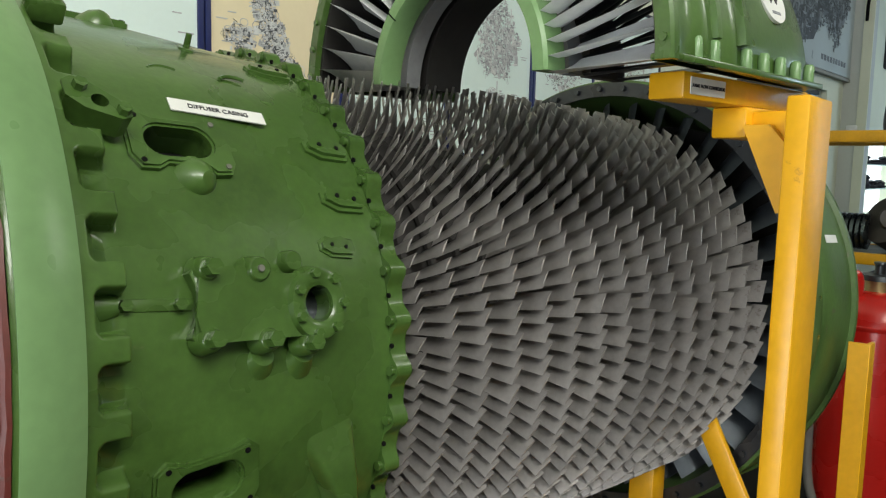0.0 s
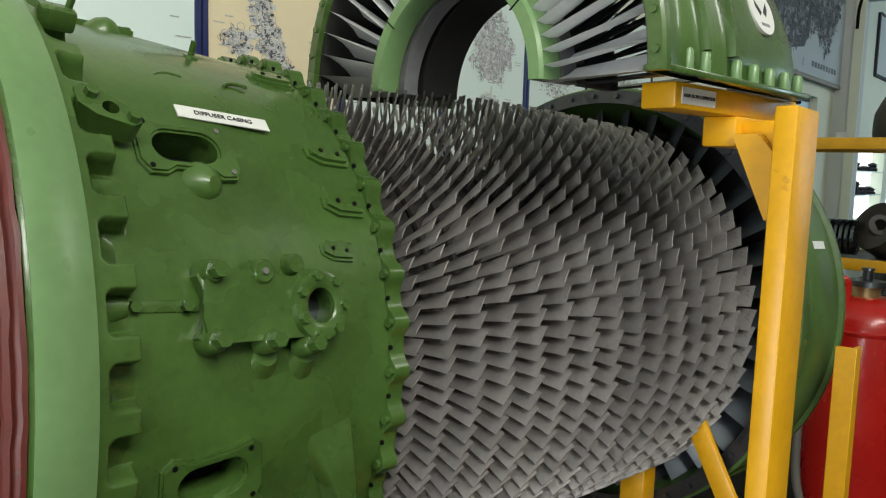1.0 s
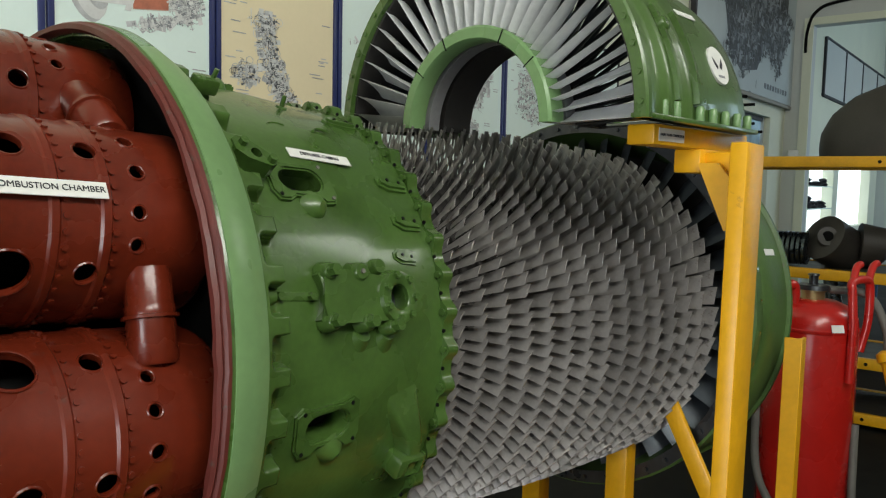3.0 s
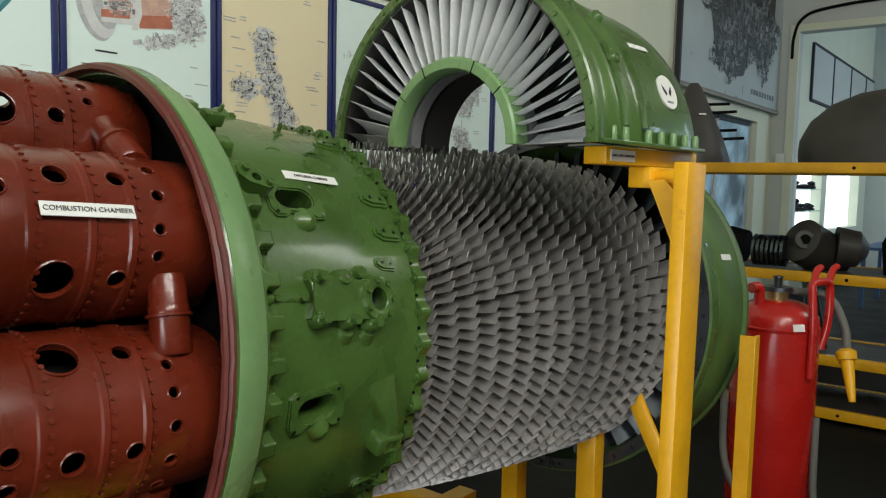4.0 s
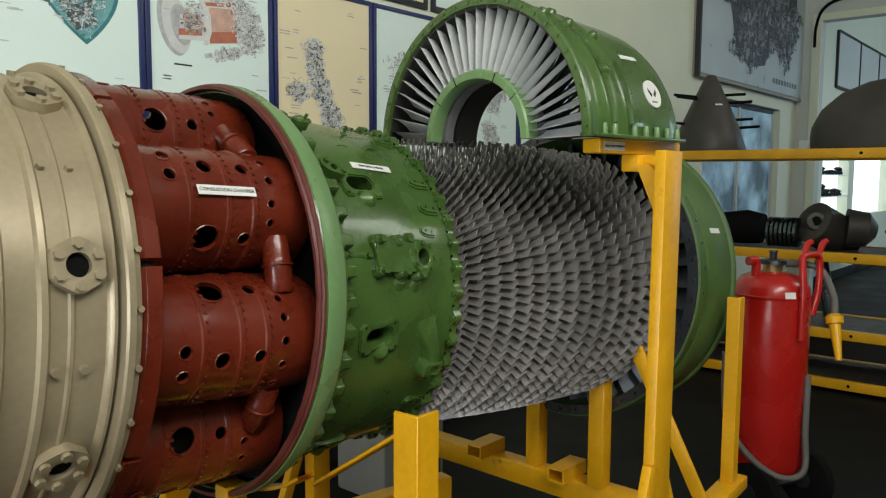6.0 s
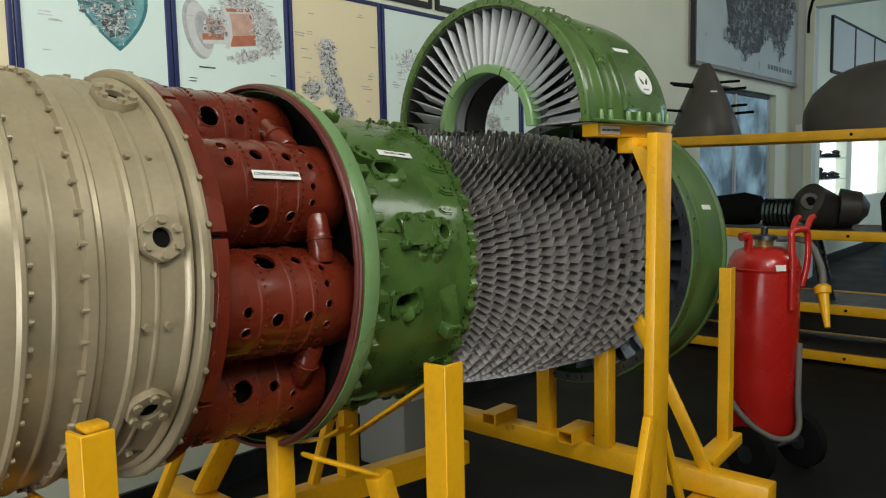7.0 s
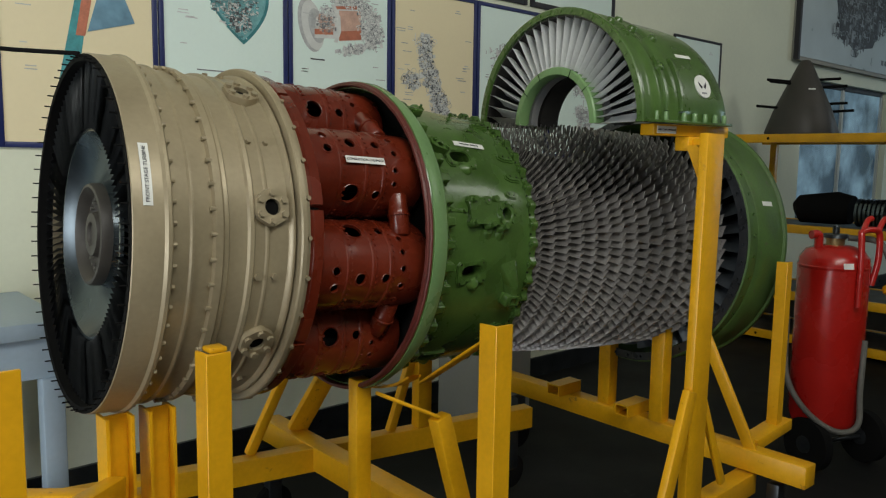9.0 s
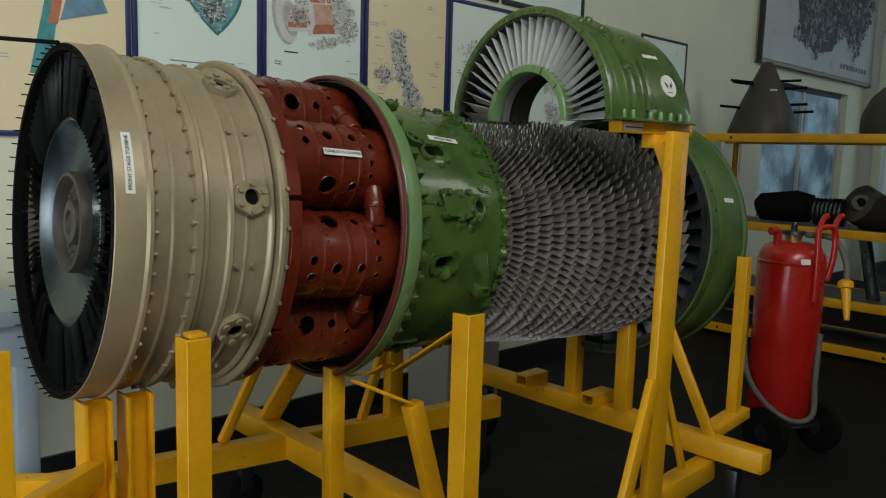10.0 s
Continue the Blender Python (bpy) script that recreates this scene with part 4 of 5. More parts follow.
def caster(parent, x, y, z):
    """A swivel wheel under a frame."""
    o = part("caster", tube([(x, y - 0.02, z - 0.20), (x, y - 0.015, z - 0.20), (x, y + 0.015, z - 0.20), (x, y + 0.02, z - 0.20)], [0.07, 0.08, 0.08, 0.07], 24), BLACK, parent, "black swivel wheel")
    part("fork", bar((x, y, z - 0.19), (x, y, z), 0.06, 0.05, (0, 1, 0)), DARK_STEEL, o)


for x, y in ((1.80, 0.30), (1.83, 1.72)):
    caster(front, x, y, 0.33)

rear = thing("engine_stand", "yellow welded steel stand under the turbine and combustion section", "stand", Matrix.Translation((-0.021, -0.026, 0.0)), "engine stands")
angle_post(rear, 0.376, 0.497, 0.0, 1.127, 0.068)
cap = part("packing_block", box((-0.36, 0.705, 1.14), (0.045, 0.045, 0.014), None, 0.005), YELLOW, rear, "rough yellow packing block")
angle_post(rear, -0.397, 0.672, 0.0, 1.135, 0.062)
beam(rear, (-0.65, 1.81, 0.39), (1.52, 1.38, 0.39), 0.07, 0.10)
beam(rear, (0.50, 2.0, 0.394), (0.47, 0.57, 0.394), 0.09, 0.10)
for x in (-0.485, -0.375):
    bm = bmesh.new()
    add_prism(bm, [(-0.036, -0.038), (-0.028, -0.038), (-0.028, -0.004), (0.028, -0.004), (0.028, -0.038), (0.036, -0.038), (0.036, 0.038), (0.028, 0.038), (0.028, 0.004), (-0.028, 0.004), (-0.028, 0.038), (-0.036, 0.038)], 0.30, 0.92)
    o = part("post", bm, YELLOW, rear, smooth=False)
    o.matrix_local = pose(x, 1.03, 0)
for x, y in ((0.95, 1.49),):
    beam(rear, (x, y, 0.44), (x, y, 0.86), 0.075, 0.05, "post", (0, 1, 0))
beam(rear, (0.22, 1.66, 0.44), (0.42, 1.62, 0.86), 0.04, 0.03, "brace", (0, 1, 0))
beam(rear, (0.50, 1.78, 0.44), (0.68, 1.64, 0.86), 0.09, 0.03, "brace", (0, 1, 0))
beam(rear, (0.80, 1.52, 0.44), (0.92, 1.50, 0.80), 0.04, 0.03, "brace", (0, 1, 0))
strap = bmesh.new()
rows = []
for k in range(19):
    a = radians(-88 + 30 * k / 18)
    r1 = 0.520 + 0.0 * k
    rows.append([strap.verts.new((x, -r * math.cos(a), r * math.sin(a))) for x, r in ((0.40, r1), (0.45, r1), (0.45, r1 - 0.008), (0.40, r1 - 0.008))])
for p, q in zip(rows, rows[1:]):
    for i in range(4):
        strap.faces.new((p[i], p[(i + 1) % 4], q[(i + 1) % 4], q[i]))
so = part("cradle_strap", strap, YELLOW, rear, "curved yellow cradle strap")
so.matrix_local = Matrix.Translation((0.021, 0.026, 0.0)) @ ENGINE
beam(rear, (0.435, 0.875, 0.872), (0.415, 0.56, 1.078), 0.010, 0.05, "strap_end", (1, 0, 0))
beam(rear, (0.20, 0.80, 0.895), (0.385, 0.76, 0.80), 0.012, 0.07, "brace", (0, 1, 0))
beam(rear, (0.392, 0.75, 0.80), (0.50, 0.73, 0.40), 0.06, 0.05, "brace", (0, 1, 0))
beam(rear, (0.285, 1.02, 0.40), (0.285, 1.02, 0.88), 0.06, 0.05, "post", (0, 1, 0))
beam(rear, (-0.84, 0.62, 0.81), (-0.50, 0.99, 0.735), 0.05, 0.07)
angle_post(rear, -0.905, 0.42, 0.0, 1.235, 0.070)
beam(rear, (-0.70, 1.22, 0.66), (-0.33, 1.10, 0.60), 0.06, 0.09)
beam(rear, (-0.50, 0.95, 0.62), (-0.30, 0.70, 0.50), 0.06, 0.07)
caster(rear, 1.42, 1.40, 0.34)
caster(rear, 0.40, 1.80, 0.34)

# ---- wheeled fire extinguisher ----


def upright(profile, n=48):
    """A turned form that stands on z."""
    bm = revolve(profile, n)
    bmesh.ops.rotate(bm, matrix=Matrix.Rotation(radians(-90), 3, "Y"), verts=bm.verts)
    return bm


ext = thing("fire_extinguisher", "large red wheeled fire extinguisher on a dark floor", "extinguisher", Matrix.Translation((3.017, 0.614, 0.0)))
body = part("cylinder", upright([(0.20, 0.002), (0.205, 0.10), (0.23, 0.155), (0.28, 0.172), (1.06, 0.173), (1.11, 0.167), (1.15, 0.140), (1.172, 0.09), (1.18, 0.002)]), EXT_RED, ext, "glossy red steel cylinder")
part("weld_band", upright([(1.058, 0.1725), (1.062, 0.1755), (1.072, 0.1755), (1.076, 0.172)]), EXT_RED, body)
plate = part("inspection_label", box((-0.125, -0.122, 1.085), (0.05, 0.001, 0.03), pose(0, 0, 0, -18, 0, -46)), LABEL, body, "small pale inspection label", smooth=False)
valve = part("valve", tube([(0, 0, 1.165), (0, 0, 1.205), (0, 0, 1.206), (0, 0, 1.214)], [0.044, 0.044, 0.05, 0.05], 20), BRASS, ext, "dull brass valve collar")
part("cap", tube([(0, 0, 1.214), (0, 0, 1.232), (0, 0, 1.233), (0, 0, 1.268), (0, 0, 1.269), (0, 0, 1.276)], [0.064, 0.060, 0.017, 0.017, 0.022, 0.020], 20), DARK_STEEL, valve, "dark valve cap with a short stem")
part("handle", tube(curve([(-0.09, -0.165, 0.88), (-0.09, -0.165, 1.10), (-0.08, -0.155, 1.22), (-0.06, -0.15, 1.26), (0.03, -0.18, 1.265), (0.06, -0.19, 1.23), (0.06, -0.19, 1.10), (0.05, -0.17, 0.98)], 8), 0.016), EXT_RED, ext, "red bent push handle")
part("handle", tube(curve([(-0.06, -0.15, 1.25), (-0.01, -0.15, 1.31), (0.02, -0.16, 1.325)], 6), 0.014), EXT_RED, ext, "red bent push handle")
part("handle", tube(curve([(0.04, -0.185, 1.25), (0.09, -0.19, 1.31), (0.12, -0.20, 1.325)], 6), 0.014), EXT_RED, ext, "red bent push handle")
part("lug", tube(curve([(-0.09, 0.05, 1.13), (-0.09, 0.05, 1.225), (-0.13, 0.07, 1.23)], 6), 0.022), EXT_RED, ext)
AXLE = pose(0.02, -0.07, 0.14, 0, 0, -21)
for x in (-0.195, 0.195):
    w = part("wheel", tube([(x - 0.03, 0, 0), (x - 0.024, 0, 0), (x + 0.024, 0, 0), (x + 0.03, 0, 0)], [0.12, 0.14, 0.14, 0.12], 32), BLACK, ext, "black rubber wheel")
    w.matrix_local = AXLE
    part("hub", tube([(x - 0.034, 0, 0), (x + 0.034, 0, 0)], [0.045, 0.045], 20), DARK_STEEL, w)
axle = part("axle", tube([(-0.22, 0, 0), (0.22, 0, 0)], 0.012), DARK_STEEL, ext)
axle.matrix_local = AXLE
part("hose", tube(curve([(0.03, -0.05, 1.215), (0.08, -0.18, 1.20), (0.08, -0.25, 1.08), (0.045, -0.27, 0.98)], 10), 0.016), RUBBER, ext, "grey rubber hose")
part("hose", tube(curve([(-0.19, 0.14, 0.80), (-0.20, 0.12, 0.50), (-0.19, 0.02, 0.33), (-0.15, -0.12, 0.24), (-0.07, -0.20, 0.27), (-0.04, -0.19, 0.45), (0.0, -0.18, 0.7)], 10), 0.015), RUBBER, ext, "grey rubber hose")
part("nozzle", tube([(0.04, -0.265, 1.0), (0.038, -0.268, 0.985), (0.03, -0.275, 0.955), (0.029, -0.276, 0.95), (0.005, -0.29, 0.90), (-0.035, -0.315, 0.80)], [0.020, 0.040, 0.038, 0.026, 0.022, 0.013], 16), YELLOW, ext, "yellow discharge nozzle")

# ---- steel rack with dismounted parts ----
SX = 5.52
rack = thing("storage_rack", "yellow steel rack holding dark engine parts", "rack", Matrix())
for z in (1.805, 1.03, 0.45, 0.07):
    for x in (SX, SX + 0.75):
        r = beam(rack, (x, 2.62, z), (x, -2.4, z), 0.045, 0.075, "rail")
        if x == SX:
            for y in (2.2, 0.80, -0.6):
                part("bolt_hole", tube([(x - 0.024, y, z), (x - 0.022, y, z)], 0.012, 12), BLACK, r)
    part("shelf_board", box((SX + 0.375, 0.1, z + 0.02), (0.69, 4.9, 0.02)), BROWN, rack, "dark shelf board", smooth=False)
part("back_panel", box((SX + 0.715, 0.1, 0.27), (0.012, 4.9, 0.30)), BROWN, rack, "dark sheet panel behind the lower shelf", smooth=False)
for y in (2.5, -2.3):
    for x in (SX, SX + 0.75):
        beam(rack, (x, y, 0), (x, y, 1.84), 0.06, 0.06, "upright", (0, 1, 0))

cone = thing("nose_cone", "dark brown nose cone with short rods on the rack", "cone", Matrix.Translation((SX + 0.3, 2.06, 1.835)))
part("shell", upright([(0, 0.30), (0.03, 0.305), (0.22, 0.24), (0.5, 0.115), (0.62, 0.06), (0.655, 0.035), (0.66, 0.001)], 40), BROWN, cone, "dark brown conical shell")
for z, a in ((0.47, 140), (0.45, 150), (0.49, -40), (0.42, -55), (0.24, 140), (0.28, -40), (0.21, -52)):
    t = radians(a)
    r = 0.28 - 0.36 * z
    part("rod", tube([(r * math.cos(t), r * math.sin(t), z), ((r + 0.22) * math.cos(t), (r + 0.22) * math.sin(t), z + 0.015)], 0.012, 8), BLACK, cone)
label_strip(cone, "", 0.06, 0.014, pose(-0.125, -0.125, 0.395, 68, 0, -47), 0.01)
dome = thing("engine_cowl", "large dark rounded cowl on the rack", "cowl", Matrix.Translation((SX + 0.38, 0.62, 1.835)))
dm = upright([(0, 0.42), (0.10, 0.425), (0.22, 0.40), (0.34, 0.33), (0.43, 0.22), (0.475, 0.10), (0.485, 0.001)], 64)
bmesh.ops.subdivide_edges(dm, edges=dm.edges[:], cuts=1, smooth=1.0)
bmesh.ops.scale(dm, vec=(0.8, 1.5, 1.12), verts=dm.verts)
part("shell", dm, BROWN, dome, "dark smooth domed shell")
for k in range(3):
    o = part("rib", box((-0.33 + 0.01 * k, -0.16 - 0.13 * k, 0.20 + 0.03 * k), (0.02, 0.03, 0.12), pose(0, 0, 0, 12, 20, 0), 0.006), BROWN, dome)

ZS = 1.068
unit = thing("engine_accessory", "black ribbed accessory unit on the middle shelf", "engine part", Matrix.Translation((SX + 0.2, 1.66, ZS)))
part("housing", tube([(-0.02, 0.33, 0.12), (-0.02, 0.30, 0.13), (0, 0.0, 0.15), (0, -0.12, 0.14)], [0.08, 0.12, 0.14, 0.12], 24), BLACK, unit, "black housing")
can2 = thing("bellows_unit", "bluish steel corrugated cylinder on the middle shelf", "engine part", Matrix.Translation((SX + 0.15, 1.36, ZS + 0.125)))
for k in range(7):
    y = 0.10 - 0.034 * k
    part("corrugation", tube([(0, y + 0.016, 0), (0, y + 0.01, 0), (0, y - 0.01, 0), (0, y - 0.016, 0)], [0.10, 0.118, 0.118, 0.10], 24), DISC_STEEL, can2)
gear = thing("gearbox_unit", "dark round gearbox with a bored face on the middle shelf", "engine part", Matrix.Translation((SX + 0.22, 1.10, ZS + 0.17)))
gb = upright([(-0.14, 0.001), (-0.13, 0.10), (-0.10, 0.165), (0.12, 0.165), (0.2, 0.12), (0.33, 0.10), (0.34, 0.001)], 32)
gb.transform(Matrix.Rotation(radians(115), 4, Vector((0.6, 1, 0)).normalized()))
part("housing", gb, BROWN, gear, "dark cast housing")
part("boss_ring", tube([(-0.14, 0.01, 0.05), (-0.165, 0.0, 0.055)], [0.075, 0.065], 24), BROWN, gear)
part("bore", tube([(-0.160, 0.0, 0.055), (-0.168, -0.002, 0.056)], 0.036, 20), BLACK, gear)
part("flange", tube([(0.05, -0.16, 0.0), (0.10, -0.30, -0.01), (0.12, -0.36, -0.02)], [0.15, 0.13, 0.05], 20), BROWN, gear)
drum = thing("engine_accessory", "tall dark finned unit on the middle shelf", "engine part", Matrix.Translation((SX + 0.25, 0.42, ZS)))
part("housing", upright([(0, 0.001), (0.0, 0.20), (0.22, 0.22), (0.30, 0.18), (0.36, 0.08), (0.37, 0.001)], 24), BLACK, drum, "black finned housing")
for k in range(5):
    part("stud", tube([(-0.20, 0.10 - 0.06 * k, 0.10 + 0.03 * k), (-0.235, 0.10 - 0.06 * k, 0.10 + 0.03 * k)], 0.012, 10), BOLT, drum)
pipe = thing("steel_pipe", "bright tapered steel pipe leaning in the rack", "pipe", Matrix.Translation((SX + 0.3, 1.05, 0.0)))
part("tube", tube([(0, -0.06, 0.40), (0, 0.07, 1.0)], [0.055, 0.05], 20), DISC_STEEL, pipe, "bright steel tube")

# ---- posters ----


def strokes(blobs, n, mats, parent, m, seed, small=1.0):
    """A printed technical drawing: hundreds of flat strokes, plates and rings inside a few ovals, one mesh for each ink."""
    n = int(n * 1.9)
    rnd = random.Random(seed)
    area = [b[2] * b[3] for b in blobs]
    for mi, (mat, share) in enumerate(mats):
        verts, faces = [], []
        for i in range(int(n * share)):
            cx, cy, rx, ry, rot = rnd.choices(blobs, area)[0]
            t, q = rnd.uniform(0, 2 * math.pi), math.sqrt(rnd.random())
            q *= 1 + 0.16 * math.sin(5 * t + seed) + 0.1 * math.sin(11 * t)
            x0, y0 = q * rx * math.cos(t), q * ry * math.sin(t)
            c, s = math.cos(radians(rot)), math.sin(radians(rot))
            px, py = cx + x0 * c - y0 * s, cy + x0 * s + y0 * c
            kind = rnd.random()
            z = 0.0012 + 0.0006 * mi + 0.0005 * rnd.random()
            a = rnd.choice((rot, rot + 90, rot + rnd.uniform(-50, 50)))
            ca, sa = math.cos(radians(a)), math.sin(radians(a))
            if kind < 0.78:
                l, w = (rnd.uniform(0.004, 0.015), rnd.uniform(0.0007, 0.0017)) if kind < 0.5 else (rnd.uniform(0.004, 0.011), rnd.uniform(0.002, 0.006))
                l, w = l * small, w * small
                o = len(verts)
                for u, v in ((-l, -w), (l, -w), (l, w), (-l, w)):
                    verts.append((px + u * ca - v * sa, py + u * sa + v * ca, z))
                faces.append((o, o + 1, o + 2, o + 3))
            else:
                r, w, k = rnd.uniform(0.003, 0.010) * small, 0.0014 * small, 12
                o = len(verts)
                for j in range(k):
                    tt = 2 * math.pi * j / k
                    verts += [(px + r * math.cos(tt), py + 0.8 * r * math.sin(tt), z), (px + (r + w) * math.cos(tt), py + 0.8 * (r + w) * math.sin(tt), z)]
                faces += [(o + 2 * j, o + 2 * j + 1, o + (2 * j + 3) % (2 * k), o + (2 * j + 2) % (2 * k)) for j in range(k)]
        me = bpy.data.meshes.new("drawing")
        me.from_pydata(verts, [], faces)
        me.materials.append(mat)
        ob = new("drawing", me)
        ob.parent = parent
        ob.matrix_local = m
        tagged(ob, "printed cutaway engine drawing", kind="stuff")


def captions(parent, m, w, h, n, seed, mat):
    """Bars in place of captions too small to read."""
    rnd = random.Random(seed)
    bm = bmesh.new()
    for i in range(n):
        side = rnd.choice((-1, 1))
        x, y = side * rnd.uniform(0.26, 0.40) * w, rnd.uniform(-0.42, 0.42) * h
        for k in range(rnd.choice((1, 1, 2))):
            l = rnd.uniform(0.025, 0.07)
            add_box(bm, (x, y - 0.014 * k, 0.0012), (l, 0.0045, 0.0008))
    o = tagged(part("caption_bar", bm, mat, parent, smooth=False), kind="stuff")
    o.matrix_local = m


def flat_shape(parent, m, pts, mat, z, name="printed_shape"):
    o = part(name, prism_at(pts, z, z + 0.0004), mat, parent, smooth=False)
    o.matrix_local = m
    return o


def poster(x0, x1, z0, z1, paper, frame_mat, label, blobs=(), inks=(), n=0, seed=0, bars=14, rim=0.024, y=WY):
    w, h = x1 - x0, z1 - z0
    th = thing("poster", label, "poster", Matrix.Translation(((x0 + x1) / 2, y, (z0 + z1) / 2)), "posters on the wall")
    part("sheet", box((0, -0.006, 0), (w - 2 * rim + 0.004, 0.008, h - 2 * rim + 0.004)), paper, th, smooth=False)
    for sx in (-1, 1):
        part("frame_side", box((sx * (w - rim) / 2, -0.009, 0), (rim, 0.018, h), None, 0.002), frame_mat, th)
    for sz in (-1, 1):
        part("frame_rail", box((0, -0.009, sz * (h - rim) / 2), (w - 2 * rim, 0.018, rim), None, 0.002), frame_mat, th)
    m = pose(0, -0.0102, 0, 90, 0, 0)
    if blobs:
        strokes(blobs, int(n * 0.16), ((INK_LIGHT, 1.0), (INK_PALE, 0.8)), th, m @ pose(0, 0, -0.0011), seed + 90, 2.6)
        strokes(blobs, n, inks, th, m, seed)
    if bars:
        captions(th, m, w, h, bars, seed + 50, INK_LIGHT)
    return th, m


INK_PALE = material("very_pale_ink", (0.62, 0.63, 0.61), 0.6, 0, 0.1, 20, 100, 0, None, 0.6, 0, 0.15)
INK_TEAL_PALE = material("pale_teal_ink", (0.17, 0.40, 0.42), 0.6, 0, 0.3, 20, 100, 0, None, 0.6, 0, 0.4)
INK_BLUSH = material("pale_brick_ink", (0.66, 0.42, 0.33), 0.6, 0, 0.2, 20, 100, 0, None, 0.6, 0, 0.3)
INK_BLACK = material("dark_drawing_ink", (0.07, 0.075, 0.08), 0.6, 0, 0.4, 30, 200, 0, None, 0.6, 0, 0.6)
GREYS = ((INK_LIGHT, 0.6), (INK, 0.45))
X = [-1.085, -0.39, 0.305, 1.0, 1.69, 2.39, 3.10, 3.85, 4.55]
Z0, Z1 = 1.61, 2.60
G = 0.004
th, m = poster(X[0] + G, X[1] - G, Z0, Z1, PAPER_TAN, FRAME_BLUE, "buff technical poster in a navy frame", seed=1)
th, m = poster(X[1] + G, X[2] - G, Z0, Z1, PAPER_TAN, FRAME_BLUE, "buff poster with a flaring teal and orange plume", seed=2, bars=10)
flat_shape(th, m, [(-0.10, -0.22), (-0.02, 0.15), (-0.03, 0.44), (0.05, 0.44), (0.03, 0.1), (-0.02, -0.22)], INK_TEAL, 0.0012)
flat_shape(th, m, [(-0.02, 0.0), (0.01, 0.16), (0.0, 0.44), (0.10, 0.44), (0.05, 0.15), (0.02, 0.0)], INK_RED, 0.0018)
flat_shape(th, m, [(0.03, 0.02), (0.09, 0.22), (0.09, 0.44), (0.14, 0.44), (0.17, 0.25), (0.24, 0.08)], GLASS_BLUE, 0.0024)
th, m = poster(X[2] + G, X[3] - G, Z0, Z1, PAPER, FRAME_BLUE, "white poster with a teal engine cutaway in a navy frame", [(0.05, 0.26, 0.115, 0.12, 0), (0.08, 0.15, 0.06, 0.06, 0)], ((INK_TEAL, 0.9), (INK_TEAL_PALE, 0.8), (INK_PALE, 0.5), (INK_BLACK, 0.4)), 360, 3)
for shrink, ink, z in ((1.0, INK_TEAL, 0.0003), (0.90, INK_TEAL_PALE, 0.0008)):
    tear = [(0.215 * math.sin(t) * math.sin(t / 2) ** 0.9, -0.19 * math.cos(t)) for t in [2 * math.pi * k / 40 for k in range(40)]]
    flat_shape(th, m, [(0.055 + shrink * (x + 0.1 * (0.19 - y)), 0.235 + shrink * y) for x, y in tear], ink, z)
part("caption_bar", box((-0.05, -0.011, -0.10), (0.22, 0.001, 0.006)), INK, th, smooth=False)
th, m = poster(X[3] + G, X[4] - G, Z0, Z1, PAPER, FRAME_BLUE, "white poster with a red and grey engine cutaway, navy frame", [(0.19, 0.225, 0.08, 0.12, 20), (-0.09, 0.255, 0.06, 0.05, 0), (0.06, 0.345, 0.13, 0.035, 0), (0.10, 0.095, 0.12, 0.022, 14)], ((INK_LIGHT, 0.5), (INK, 0.4), (INK_PALE, 0.35)), 430, 4)
m_low = m @ pose(0, -0.045, 0)
for ex, rx, ry, ink, z in ((-0.205, 0.075, 0.14, INK_LIGHT, 0.0003), (-0.19, 0.068, 0.128, INK_PALE, 0.0006), (-0.165, 0.05, 0.09, INK_LIGHT, 0.0009)):
    flat_shape(th, m_low, [(ex + rx * math.cos(t) - 0.18 * ry * math.sin(t), 0.235 + ry * math.sin(t)) for t in [2 * math.pi * k / 32 for k in range(32)]], ink, z)
flat_shape(th, m_low, [(-0.18, 0.17), (0.13, 0.19), (0.12, 0.37), (-0.02, 0.35), (-0.17, 0.28)], INK_PALE, 0.0012)
flat_shape(th, m_low, [(-0.02, 0.17), (0.13, 0.19), (0.125, 0.35), (-0.02, 0.335)], INK_BLUSH, 0.0015)
for pts in ([(-0.02, 0.172), (0.13, 0.194), (0.13, 0.245), (-0.02, 0.222)], [(-0.18, 0.188), (-0.06, 0.20), (-0.06, 0.228), (-0.18, 0.218)], [(-0.05, 0.338), (0.10, 0.356), (0.10, 0.374), (-0.05, 0.354)]):
    flat_shape(th, m_low, pts, INK_RED, 0.0018)
flat_shape(th, m_low, [(-0.03, 0.16), (-0.008, 0.22), (-0.012, 0.30), (-0.05, 0.365), (-0.075, 0.36), (-0.04, 0.30), (-0.036, 0.22), (-0.055, 0.16)], INK_PALE, 0.0022)
strokes([(-0.11, 0.25, 0.06, 0.05, 0)], 70, ((INK_BLUSH, 0.7), (INK, 0.5)), th, m_low @ pose(0, 0, 0.0015), 41)
part("caption_bar", box((-0.16, -0.011, 0.012), (0.09, 0.001, 0.007)), LETTER, th, smooth=False)
strokes([(0.03, -0.27, 0.20, 0.10, 5)], 260, GREYS, th, m, 42)
th, m = poster(X[4] + G, X[5] - G, Z0, Z1, PAPER_TAN, FRAME_BLUE, "buff poster with a grey engine drawing in a navy frame", [(-0.09, 0.185, 0.075, 0.035, 0), (-0.07, 0.06, 0.055, 0.14, 8), (-0.19, -0.05, 0.07, 0.05, 0), (-0.01, -0.06, 0.055, 0.12, 14), (0.05, -0.21, 0.07, 0.13, 22)], ((INK_LIGHT, 0.6), (INK, 0.5), (INK_PALE, 0.5), (INK_BLACK, 0.22)), 430, 5, 22)
